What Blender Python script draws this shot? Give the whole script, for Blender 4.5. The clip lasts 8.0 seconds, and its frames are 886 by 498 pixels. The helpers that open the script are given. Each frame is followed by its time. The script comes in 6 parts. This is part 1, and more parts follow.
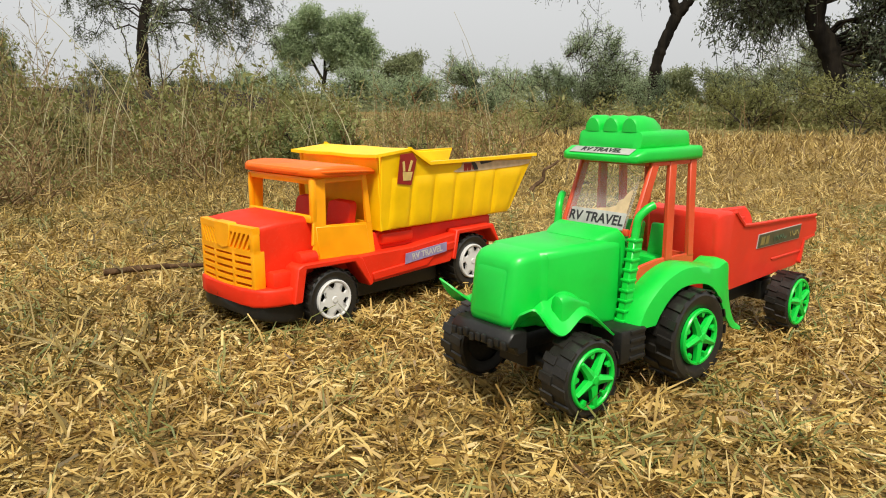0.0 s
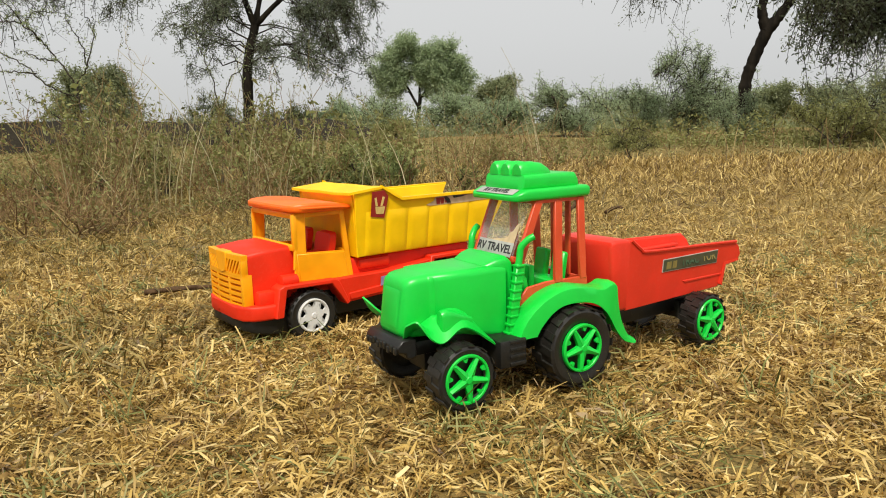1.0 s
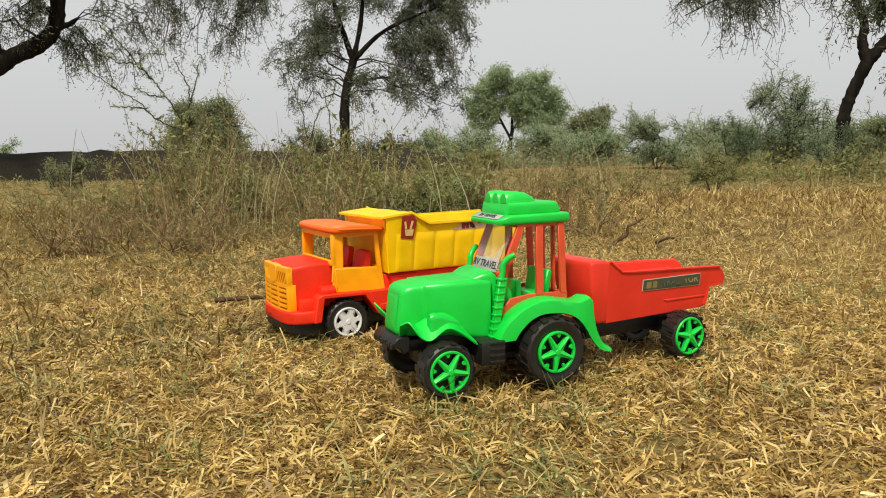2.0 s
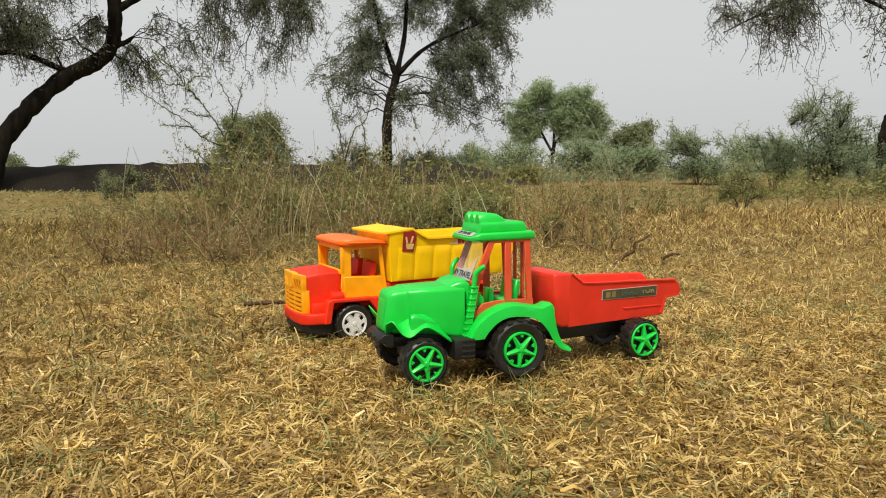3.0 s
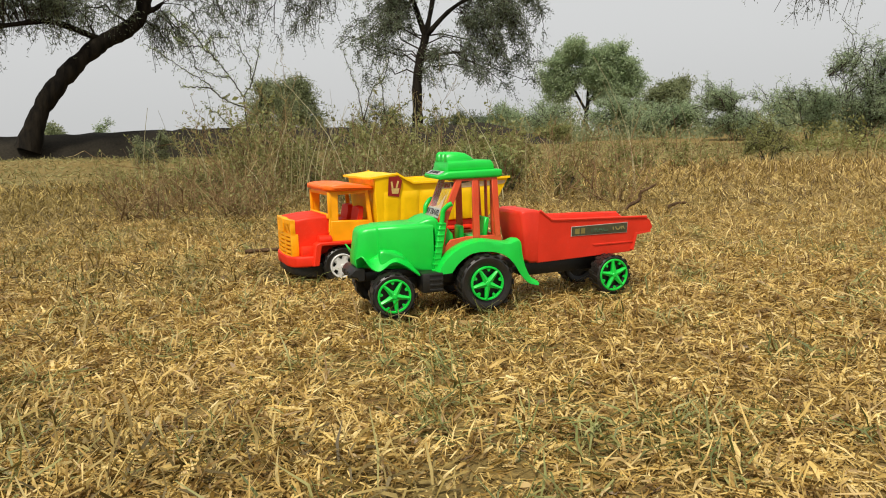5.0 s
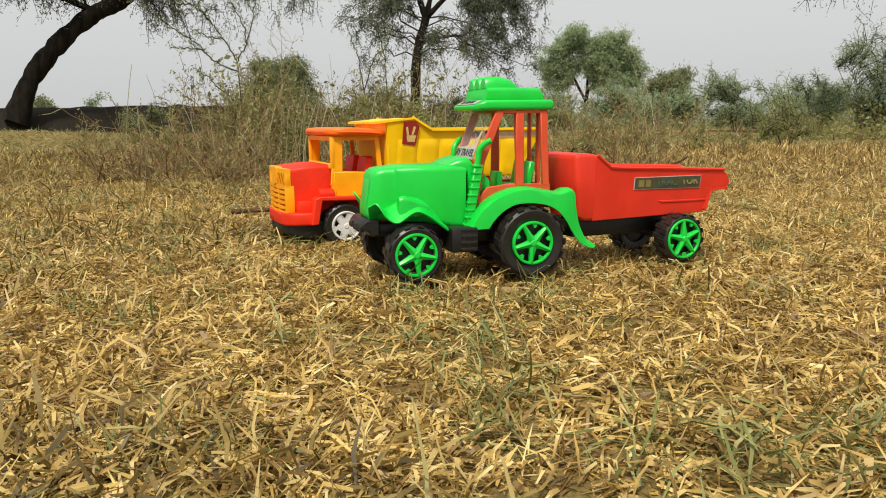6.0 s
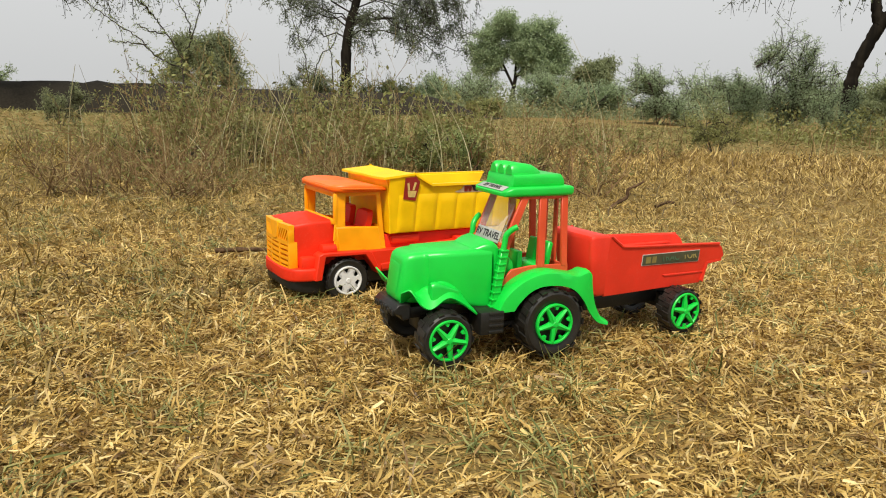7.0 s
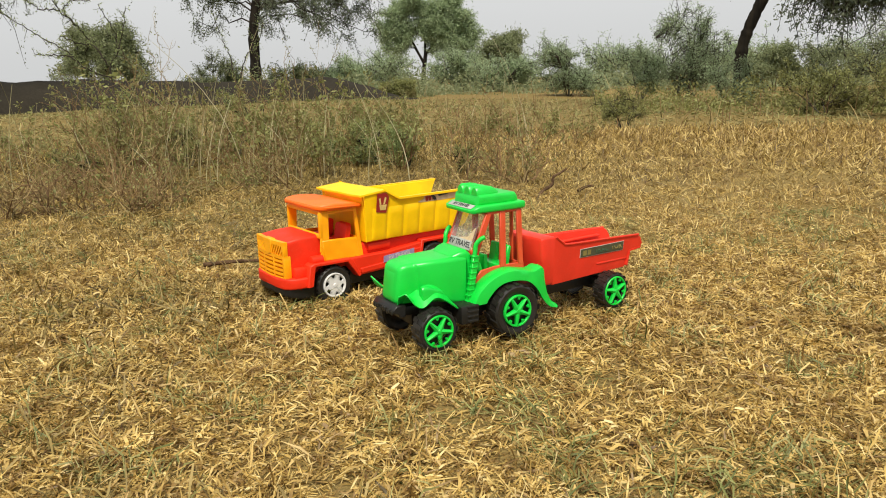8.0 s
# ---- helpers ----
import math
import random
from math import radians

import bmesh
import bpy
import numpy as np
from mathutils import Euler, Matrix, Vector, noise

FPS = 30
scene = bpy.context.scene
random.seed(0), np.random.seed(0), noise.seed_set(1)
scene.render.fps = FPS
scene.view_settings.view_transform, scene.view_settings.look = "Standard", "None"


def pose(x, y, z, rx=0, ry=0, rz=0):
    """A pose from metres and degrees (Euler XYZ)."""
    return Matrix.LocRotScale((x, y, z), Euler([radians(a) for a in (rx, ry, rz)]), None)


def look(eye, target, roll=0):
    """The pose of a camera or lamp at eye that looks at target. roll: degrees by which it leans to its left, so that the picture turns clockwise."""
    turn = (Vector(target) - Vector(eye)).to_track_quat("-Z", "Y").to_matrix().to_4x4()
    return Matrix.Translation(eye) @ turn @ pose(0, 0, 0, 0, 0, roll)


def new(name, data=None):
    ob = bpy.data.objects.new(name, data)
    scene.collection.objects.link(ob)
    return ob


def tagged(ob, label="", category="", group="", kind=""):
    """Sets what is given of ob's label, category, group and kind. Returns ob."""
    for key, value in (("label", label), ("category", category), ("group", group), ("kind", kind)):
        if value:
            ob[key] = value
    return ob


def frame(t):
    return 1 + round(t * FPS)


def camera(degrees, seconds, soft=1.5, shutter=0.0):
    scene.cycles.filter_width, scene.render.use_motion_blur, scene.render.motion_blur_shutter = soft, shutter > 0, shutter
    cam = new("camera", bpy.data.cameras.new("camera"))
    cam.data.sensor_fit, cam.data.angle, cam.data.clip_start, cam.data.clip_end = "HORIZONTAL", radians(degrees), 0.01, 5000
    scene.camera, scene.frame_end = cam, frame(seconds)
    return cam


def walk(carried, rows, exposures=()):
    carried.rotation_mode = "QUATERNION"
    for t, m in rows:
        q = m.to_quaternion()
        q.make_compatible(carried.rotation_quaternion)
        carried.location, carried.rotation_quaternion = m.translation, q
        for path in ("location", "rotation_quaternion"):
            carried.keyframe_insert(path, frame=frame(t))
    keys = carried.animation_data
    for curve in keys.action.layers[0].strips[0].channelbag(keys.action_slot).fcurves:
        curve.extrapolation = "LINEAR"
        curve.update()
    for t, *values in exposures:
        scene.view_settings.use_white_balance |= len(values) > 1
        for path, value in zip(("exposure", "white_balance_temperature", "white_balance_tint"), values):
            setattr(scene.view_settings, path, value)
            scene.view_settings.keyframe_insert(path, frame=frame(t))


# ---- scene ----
cam = camera(61.8, 8.0, 1.02)
PATH = [
    (0, (0.01, -0.033, 0.202), (-0.024, 1.928, -0.189), -0.0),
    (0.3, (0.0566, -0.0564, 0.2078), (-0.065, 1.9025, -0.1769), -1.73),
    (0.5, (0.078, -0.082, 0.207), (-0.077, 1.879, -0.155), -1.6),
    (1, (0.162, -0.132, 0.224), (-0.136, 1.818, -0.105), -1.6),
    (1.2, (0.1888, -0.1491, 0.2246), (-0.1783, 1.7896, -0.1015), -2.05),
    (1.5, (0.224, -0.179, 0.225), (-0.234, 1.743, -0.086), -2.2),
    (1.7, (0.242, -0.197, 0.225), (-0.25, 1.721, -0.056), -1.9),
    (2.8, (0.356, -0.32, 0.237), (-0.288, 1.562, 0.027), -0.3),
    (3, (0.374, -0.336, 0.24), (-0.276, 1.544, 0.034), -0.8),
    (3.5, (0.42, -0.381, 0.247), (-0.269, 1.487, 0.054), -0.3),
    (4, (0.449, -0.418, 0.236), (-0.262, 1.439, 0.024), -0.3),
    (4.2, (0.462, -0.427, 0.233), (-0.243, 1.431, 0.002), 0.1),
    (5.3, (0.458, -0.306, 0.189), (-0.288, 1.523, -0.124), -2.3),
    (5.5, (0.434, -0.284, 0.167), (-0.297, 1.553, -0.136), -1.7),
    (5.8, (0.3841, -0.2274, 0.1481), (-0.3419, 1.6036, -0.1993), -0.74),
    (6, (0.358, -0.196, 0.149), (-0.362, 1.64, -0.187), -0.4),
    (6.2, (0.3249, -0.1759, 0.1674), (-0.3596, 1.6748, -0.1587), 0.9),
    (6.5, (0.292, -0.183, 0.193), (-0.389, 1.67, -0.127), 2.2),
    (6.7, (0.2739, -0.1993, 0.2177), (-0.3486, 1.6719, -0.1152), 1.82),
    (7, (0.265, -0.232, 0.249), (-0.258, 1.659, -0.138), 1.3),
    (7.2, (0.2599, -0.2636, 0.2739), (-0.1867, 1.6398, -0.1473), 2.43),
    (7.5, (0.262, -0.32, 0.301), (-0.139, 1.588, -0.143), 1.1),
    (7.7, (0.2545, -0.3536, 0.3154), (-0.1221, 1.5586, -0.1338), -0.35),
    (8, (0.237, -0.414, 0.323), (-0.076, 1.51, -0.125), -1.5),
]
walk(cam, [(t, look(eye, target, roll)) for t, eye, target, roll in PATH],
     [(0, 0.07), (0.8, 0.04), (1.5, 0.0), (3.5, -0.03), (5.5, 0.0), (6.5, 0.02), (7.2, 0.05), (8, 0.12)])


# ---- world, sun, exposure ----
world = bpy.data.worlds.new("hazy_sky")
scene.world = world
world.use_nodes = True
wn, wl = world.node_tree.nodes, world.node_tree.links
wn.clear()
sky = wn.new("ShaderNodeTexSky")
sky.sky_type = "NISHITA"
sky.sun_disc = False
sky.sun_elevation, sky.sun_rotation = radians(57), radians(175)
sky.air_density, sky.dust_density, sky.ozone_density = 1.0, 6.0, 1.0
grey = wn.new("ShaderNodeHueSaturation")
grey.inputs["Saturation"].default_value = 0.12
veil = wn.new("ShaderNodeMixRGB")
veil.inputs[0].default_value = 0.75
veil.inputs[2].default_value = (6.15, 6.22, 6.2, 1)
back = wn.new("ShaderNodeBackground")
back.inputs["Strength"].default_value = 0.125
wout = wn.new("ShaderNodeOutputWorld")
wl.new(sky.outputs[0], grey.inputs["Color"])
wl.new(grey.outputs[0], veil.inputs[1])
wl.new(veil.outputs[0], back.inputs["Color"])
wl.new(back.outputs[0], wout.inputs["Surface"])

sun_data = bpy.data.lights.new("sun", "SUN")
sun_data.energy, sun_data.angle, sun_data.color = 4.3, radians(9), (1.0, 0.93, 0.80)
sun_lamp = new("sun", sun_data)
sun_lamp.matrix_world = look((0.12, -1.45, 2.25), (0, 0, 0))


# ---- materials ----
def material(name):
    m = bpy.data.materials.new(name)
    m.use_nodes = True
    nt = m.node_tree
    return m, nt.nodes, nt.links, nt.nodes["Principled BSDF"]


def ramp(nodes, stops):
    r = nodes.new("ShaderNodeValToRGB")
    while len(r.color_ramp.elements) < len(stops):
        r.color_ramp.elements.new(0.5)
    for e, (p, c) in zip(r.color_ramp.elements, stops):
        e.position, e.color = p, (*c, 1)
    return r


def plastic(name, colour, rough=0.38, dust=0.10, through_light=0.0, shine=0.5):
    """Moulded toy plastic: uneven gloss, faint dust and scuffs."""
    m, n, l, p = material(name)
    co = n.new("ShaderNodeTexCoord")
    n1 = n.new("ShaderNodeTexNoise")
    n1.inputs["Scale"].default_value, n1.inputs["Detail"].default_value = 34, 6
    n2 = n.new("ShaderNodeTexNoise")
    n2.inputs["Scale"].default_value, n2.inputs["Detail"].default_value = 420, 4
    l.new(co.outputs["Object"], n1.inputs["Vector"])
    l.new(co.outputs["Object"], n2.inputs["Vector"])
    dark = tuple(c * 0.84 for c in colour)
    r1 = ramp(n, [(0.3, dark), (0.62, colour)])
    l.new(n1.outputs[0], r1.inputs[0])
    r2 = ramp(n, [(0.55, (0, 0, 0)), (0.8, (dust, dust, dust))])
    l.new(n2.outputs[0], r2.inputs[0])
    mx = n.new("ShaderNodeMixRGB")
    mx.inputs[2].default_value = (0.55, 0.47, 0.34, 1)
    l.new(r2.outputs[0], mx.inputs[0])
    l.new(r1.outputs[0], mx.inputs[1])
    l.new(mx.outputs[0], p.inputs["Base Color"])
    mr = n.new("ShaderNodeMapRange")
    mr.inputs[3].default_value, mr.inputs[4].default_value = rough - 0.08, rough + 0.16
    l.new(n1.outputs[0], mr.inputs[0])
    l.new(mr.outputs[0], p.inputs["Roughness"])
    b = n.new("ShaderNodeBump")
    b.inputs["Strength"].default_value, b.inputs["Distance"].default_value = 0.25, 0.0006
    l.new(n1.outputs[0], b.inputs["Height"])
    l.new(b.outputs[0], p.inputs["Normal"])
    p.inputs["Specular IOR Level"].default_value = shine
    if through_light:
        p.inputs["Subsurface Weight"].default_value = through_light
        p.inputs["Subsurface Radius"].default_value = (0.006, 0.004, 0.003)
        p.inputs["Subsurface Scale"].default_value = 0.5
    return m


def plain(name, colour, rough=0.6):
    m, n, l, p = material(name)
    co = n.new("ShaderNodeTexCoord")
    n1 = n.new("ShaderNodeTexNoise")
    n1.inputs["Scale"].default_value, n1.inputs["Detail"].default_value = 160, 5
    l.new(co.outputs["Object"], n1.inputs["Vector"])
    r = ramp(n, [(0.3, tuple(c * 0.75 for c in colour)), (0.7, colour)])
    l.new(n1.outputs[0], r.inputs[0])
    l.new(r.outputs[0], p.inputs["Base Color"])
    p.inputs["Roughness"].default_value = rough
    return m


def blades(name, stops, patch, patch_scale=3.0, rough=0.7, glow=0.25, mottle=0.0):
    """Leaves, straw: each blade has its own tint, drifting in patches towards a second colour."""
    m, n, l, p = material(name)
    g = n.new("ShaderNodeNewGeometry")
    r = ramp(n, stops)
    l.new(g.outputs["Random Per Island"], r.inputs[0])
    co = n.new("ShaderNodeTexCoord")
    n1 = n.new("ShaderNodeTexNoise")
    n1.inputs["Scale"].default_value, n1.inputs["Detail"].default_value = patch_scale, 5
    l.new(co.outputs["Object"], n1.inputs["Vector"])
    k = ramp(n, [(0.48, (0, 0, 0)), (0.72, (0.75, 0.75, 0.75))])
    l.new(n1.outputs[0], k.inputs[0])
    mx = n.new("ShaderNodeMixRGB")
    mx.inputs[2].default_value = (*patch, 1)
    l.new(k.outputs[0], mx.inputs[0])
    l.new(r.outputs[0], mx.inputs[1])
    if mottle:
        n2 = n.new("ShaderNodeTexNoise")
        n2.inputs["Scale"].default_value, n2.inputs["Detail"].default_value = mottle, 3
        l.new(co.outputs["Object"], n2.inputs["Vector"])
        # noise multiplies in uneven straw tones and the shade of hollows between blades
        hollow_tone = ramp(n, [(0.36, (0.46, 0.38, 0.28)), (0.51, (0.95, 0.94, 0.90)), (0.70, (1.14, 1.12, 1.06))])
        l.new(n2.outputs[0], hollow_tone.inputs[0])
        dulled = n.new("ShaderNodeMixRGB")
        dulled.blend_type = "MULTIPLY"
        dulled.inputs[0].default_value = 1.0
        l.new(mx.outputs[0], dulled.inputs[1])
        l.new(hollow_tone.outputs[0], dulled.inputs[2])
        mx = dulled
    l.new(mx.outputs[0], p.inputs["Base Color"])
    p.inputs["Roughness"].default_value = rough
    if glow:
        t = n.new("ShaderNodeBsdfTranslucent")
        l.new(mx.outputs[0], t.inputs["Color"])
        ms = n.new("ShaderNodeMixShader")
        ms.inputs[0].default_value = glow
        out = n["Material Output"]
        l.new(p.outputs[0], ms.inputs[1])
        l.new(t.outputs[0], ms.inputs[2])
        l.new(ms.outputs[0], out.inputs["Surface"])
    return m


def bark(name, dark, light, scale=14):
    m, n, l, p = material(name)
    co = n.new("ShaderNodeTexCoord")
    mp = n.new("ShaderNodeMapping")
    mp.inputs["Scale"].default_value = (1, 1, 0.25)
    n1 = n.new("ShaderNodeTexNoise")
    n1.inputs["Scale"].default_value, n1.inputs["Detail"].default_value = scale, 8
    l.new(co.outputs["Object"], mp.inputs[0])
    l.new(mp.outputs[0], n1.inputs["Vector"])
    r = ramp(n, [(0.35, dark), (0.7, light)])
    l.new(n1.outputs[0], r.inputs[0])
    l.new(r.outputs[0], p.inputs["Base Color"])
    p.inputs["Roughness"].default_value = 0.9
    p.inputs["Specular IOR Level"].default_value = 0.12
    b = n.new("ShaderNodeBump")
    b.inputs["Strength"].default_value, b.inputs["Distance"].default_value = 0.8, 0.03
    l.new(n1.outputs[0], b.inputs["Height"])
    l.new(b.outputs[0], p.inputs["Normal"])
    return m


def soil(name, stops_fine, stops_broad, fine=260.0, broad=2.2):
    m, n, l, p = material(name)
    co = n.new("ShaderNodeTexCoord")
    nf = n.new("ShaderNodeTexNoise")
    nf.inputs["Scale"].default_value, nf.inputs["Detail"].default_value = fine, 8
    nb = n.new("ShaderNodeTexNoise")
    nb.inputs["Scale"].default_value, nb.inputs["Detail"].default_value = broad, 9
    nb.inputs["Roughness"].default_value = 0.65
    for x in (nf, nb):
        l.new(co.outputs["Object"], x.inputs["Vector"])
    rf, rb = ramp(n, stops_fine), ramp(n, stops_broad)
    l.new(nf.outputs[0], rf.inputs[0])
    l.new(nb.outputs[0], rb.inputs[0])
    mx = n.new("ShaderNodeMixRGB")
    mx.inputs[0].default_value = 0.5
    l.new(rf.outputs[0], mx.inputs[1])
    l.new(rb.outputs[0], mx.inputs[2])
    l.new(mx.outputs[0], p.inputs["Base Color"])
    p.inputs["Roughness"].default_value = 0.95
    p.inputs["Specular IOR Level"].default_value = 0.1
    b = n.new("ShaderNodeBump")
    b.inputs["Strength"].default_value, b.inputs["Distance"].default_value = 0.7, 0.004
    l.new(nf.outputs[0], b.inputs["Height"])
    l.new(b.outputs[0], p.inputs["Normal"])
    return m


GREEN = plastic("green_plastic", (0.003, 0.53, 0.045), 0.32, 0.02, 0.18)
RED = plastic("red_plastic", (0.74, 0.026, 0.004), 0.48, 0.04, 0.0, 0.3)
SALMON = plastic("translucent_red_plastic", (0.66, 0.075, 0.022), 0.4, 0.10, 0.25)
TRAILER_RED = plastic("bright_red_plastic", (0.70, 0.032, 0.012), 0.42, 0.05, 0.15, 0.4)
ORANGE = plastic("orange_plastic", (0.95, 0.15, 0.004), 0.36, 0.05, 0.1)
AMBER = plastic("amber_plastic", (0.95, 0.38, 0.003), 0.36, 0.03, 0.1, 0.4)
YELLOW = plastic("yellow_plastic", (0.95, 0.57, 0.001), 0.36, 0.02, 0.1, 0.4)
BLACK = plastic("black_plastic", (0.010, 0.010, 0.009), 0.38, 0.035, 0.0, 0.4)
RUBBER = plastic("black_tyre_plastic", (0.014, 0.013, 0.011), 0.38, 0.04, 0.0, 0.42)
SILVER = plastic("silver_white_plastic", (0.62, 0.62, 0.60), 0.35, 0.12)
STICKER = plain("white_sticker", (0.52, 0.50, 0.46), 0.4)
GREY_STICKER = plain("greyed_sticker", (0.40, 0.40, 0.37), 0.4)
LILAC = plain("lilac_sticker", (0.30, 0.25, 0.42), 0.35)
INK = plain("black_ink", (0.02, 0.02, 0.022), 0.5)
MAROON = plain("dark_red_ink", (0.30, 0.02, 0.015), 0.45)
CREAM = plain("cream_ink", (0.75, 0.55, 0.18), 0.45)
OLIVE = plain("olive_foil", (0.07, 0.075, 0.045), 0.3)
MOSS = plain("faded_green_ink", (0.05, 0.10, 0.05), 0.4)
GOLD = plain("dull_gold_ink", (0.25, 0.20, 0.06), 0.4)
PALE_FILM = plain("faded_torn_film", (0.62, 0.45, 0.27), 0.45)

CLEAR, cn, cl, cp = material("clear_plastic")
cp.inputs["Base Color"].default_value = (0.85, 0.85, 0.85, 1)
cp.inputs["Roughness"].default_value = 0.06
thin = cn.new("ShaderNodeBsdfTransparent")
thin.inputs["Color"].default_value = (0.93, 0.94, 0.93, 1)
both = cn.new("ShaderNodeMixShader")
both.inputs[0].default_value = 0.10
cl.new(thin.outputs[0], both.inputs[1])
cl.new(cp.outputs[0], both.inputs[2])
cl.new(both.outputs[0], next(n for n in cn if n.type == "OUTPUT_MATERIAL").inputs["Surface"])

STRAW = blades("dry_straw", [(0.0, (0.17, 0.10, 0.028)), (0.16, (0.35, 0.225, 0.062)), (0.52, (0.60, 0.425, 0.13)),
                             (0.85, (0.73, 0.555, 0.215)), (1.0, (0.80, 0.66, 0.33))], (0.33, 0.21, 0.055), 9.0, 0.5, 0.28, 42.0)
TURF = blades("short_green_grass", [(0.0, (0.085, 0.105, 0.026)), (0.6, (0.19, 0.205, 0.055)), (1.0, (0.36, 0.33, 0.12))],
              (0.26, 0.22, 0.075), 14.0, 0.6, 0.25)
STALK = blades("pale_grass_stalks", [(0.0, (0.26, 0.22, 0.10)), (0.6, (0.44, 0.38, 0.20)), (1.0, (0.58, 0.52, 0.33))],
               (0.25, 0.26, 0.10), 4.0, 0.7, 0.2)
WEED_LEAF = blades("weed_leaves", [(0.0, (0.14, 0.142, 0.042)), (0.6, (0.23, 0.245, 0.075)), (1.0, (0.34, 0.35, 0.13))],
                   (0.23, 0.18, 0.065), 5.0, 0.6, 0.45)
WEED_STEM = blades("brown_weed_stems", [(0.0, (0.10, 0.052, 0.020)), (0.45, (0.19, 0.115, 0.043)), (0.8, (0.30, 0.215, 0.085)), (1.0, (0.46, 0.37, 0.17))],
                   (0.20, 0.10, 0.042), 3.0, 0.8, 0.0)
# grey-green leaves, colour paled to stand in for distance haze
LEAF_HAZED = blades("hazed_grey_green_leaves", [(0.0, (0.23, 0.30, 0.16)), (0.6, (0.35, 0.44, 0.25)), (1.0, (0.48, 0.56, 0.35))],
                   (0.32, 0.40, 0.22), 1.2, 0.55, 0.58)
LEAF_DARK = blades("dull_acacia_leaves", [(0.0, (0.095, 0.12, 0.075)), (0.6, (0.165, 0.20, 0.12)), (1.0, (0.26, 0.295, 0.185))],
                   (0.15, 0.165, 0.10), 1.2, 0.55, 0.5)
LEAF_OLIVE = blades("olive_bush_leaves", [(0.0, (0.15, 0.18, 0.085)), (0.6, (0.245, 0.28, 0.14)), (1.0, (0.35, 0.38, 0.20))],
                    (0.21, 0.235, 0.115), 1.2, 0.55, 0.55)
FIELD_GOLD = blades("golden_field_grass", [(0.0, (0.07, 0.043, 0.013)), (0.28, (0.24, 0.155, 0.043)), (0.65, (0.50, 0.36, 0.11)), (1.0, (0.78, 0.615, 0.27))],
                    (0.30, 0.205, 0.056), 1.6, 0.55, 0.25, 13.0)
LEAF_FRESH = blades("fresh_acacia_leaves", [(0.0, (0.17, 0.22, 0.075)), (0.6, (0.285, 0.345, 0.125)), (1.0, (0.41, 0.47, 0.20))],
                    (0.25, 0.30, 0.14), 1.2, 0.55, 0.5)
# olive grass tone with the shade of the trees mixed into its stops
FIELD_SHADED = blades("shaded_olive_field_grass", [(0.0, (0.040, 0.028, 0.009)), (0.35, (0.15, 0.106, 0.027)), (0.7, (0.35, 0.255, 0.068)), (1.0, (0.62, 0.48, 0.17))],
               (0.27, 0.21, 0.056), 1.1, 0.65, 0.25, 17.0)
OLIVE_STRAW = blades("olive_brown_straw", [(0.0, (0.06, 0.040, 0.011)), (0.35, (0.17, 0.118, 0.030)), (0.7, (0.32, 0.228, 0.062)), (1.0, (0.47, 0.355, 0.125))],
                     (0.13, 0.10, 0.022), 5.0, 0.6, 0.2)
BARK_DARK = bark("black_brown_bark", (0.006, 0.005, 0.004), (0.024, 0.019, 0.013))
TWIG = bark("grey_twig_bark", (0.025, 0.020, 0.016), (0.075, 0.062, 0.05), 30)
TWIG_BROWN = bark("brown_dead_wood", (0.05, 0.028, 0.014), (0.15, 0.092, 0.05), 60)
TWIG_PALE = bark("pale_thorn_bark", (0.05, 0.045, 0.036), (0.15, 0.136, 0.108), 30)
SOIL = soil("straw_littered_soil", [(0.3, (0.045, 0.028, 0.009)), (0.5, (0.15, 0.096, 0.028)), (0.7, (0.32, 0.22, 0.072))],
            [(0.3, (0.13, 0.096, 0.036)), (0.5, (0.195, 0.150, 0.058)), (0.68, (0.25, 0.20, 0.082))])
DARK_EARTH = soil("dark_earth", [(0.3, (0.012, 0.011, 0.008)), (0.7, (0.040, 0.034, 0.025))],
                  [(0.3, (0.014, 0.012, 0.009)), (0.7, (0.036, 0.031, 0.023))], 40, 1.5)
KHAKI = blades("khaki_far_grass", [(0.0, (0.12, 0.115, 0.045)), (0.5, (0.25, 0.23, 0.085)), (1.0, (0.42, 0.37, 0.15))], (0.20, 0.21, 0.08), 0.8, 0.7, 0.25, 6.0)


# ---- building helpers ----
def thing(name, m, label, category, group="", kind=""):
    ob = new(name)
    ob.empty_display_size = 0.02
    ob.matrix_world = m
    return tagged(ob, label, category, group, kind)


def finish(bm, smooth=40):
    bmesh.ops.recalc_face_normals(bm, faces=bm.faces[:])
    limit = radians(smooth)
    for f in bm.faces:
        f.smooth = True
    for e in bm.edges:
        e.smooth = len(e.link_faces) == 2 and e.calc_face_angle(0) < limit


def part(name, bm, mat, parent, label="", smooth=40):
    finish(bm, smooth)
    me = bpy.data.meshes.new(name)
    bm.to_mesh(me)
    bm.free()
    me.materials.append(mat)
    ob = new(name, me)
    ob.parent = parent
    return tagged(ob, label)


def mesh_part(name, me, parent, m=None, label=""):
    ob = new(name, me)
    ob.parent = parent
    if m:
        ob.matrix_local = m
    return tagged(ob, label)


def bevelled(bm, width, segments=2, angle=30):
    if width:
        bmesh.ops.recalc_face_normals(bm, faces=bm.faces[:])
        es = [e for e in bm.edges if len(e.link_faces) == 2 and e.calc_face_angle(0) > radians(angle)]
        bmesh.ops.bevel(bm, geom=es, offset=width, segments=segments, profile=0.5, affect="EDGES", clamp_overlap=True)
    return bm


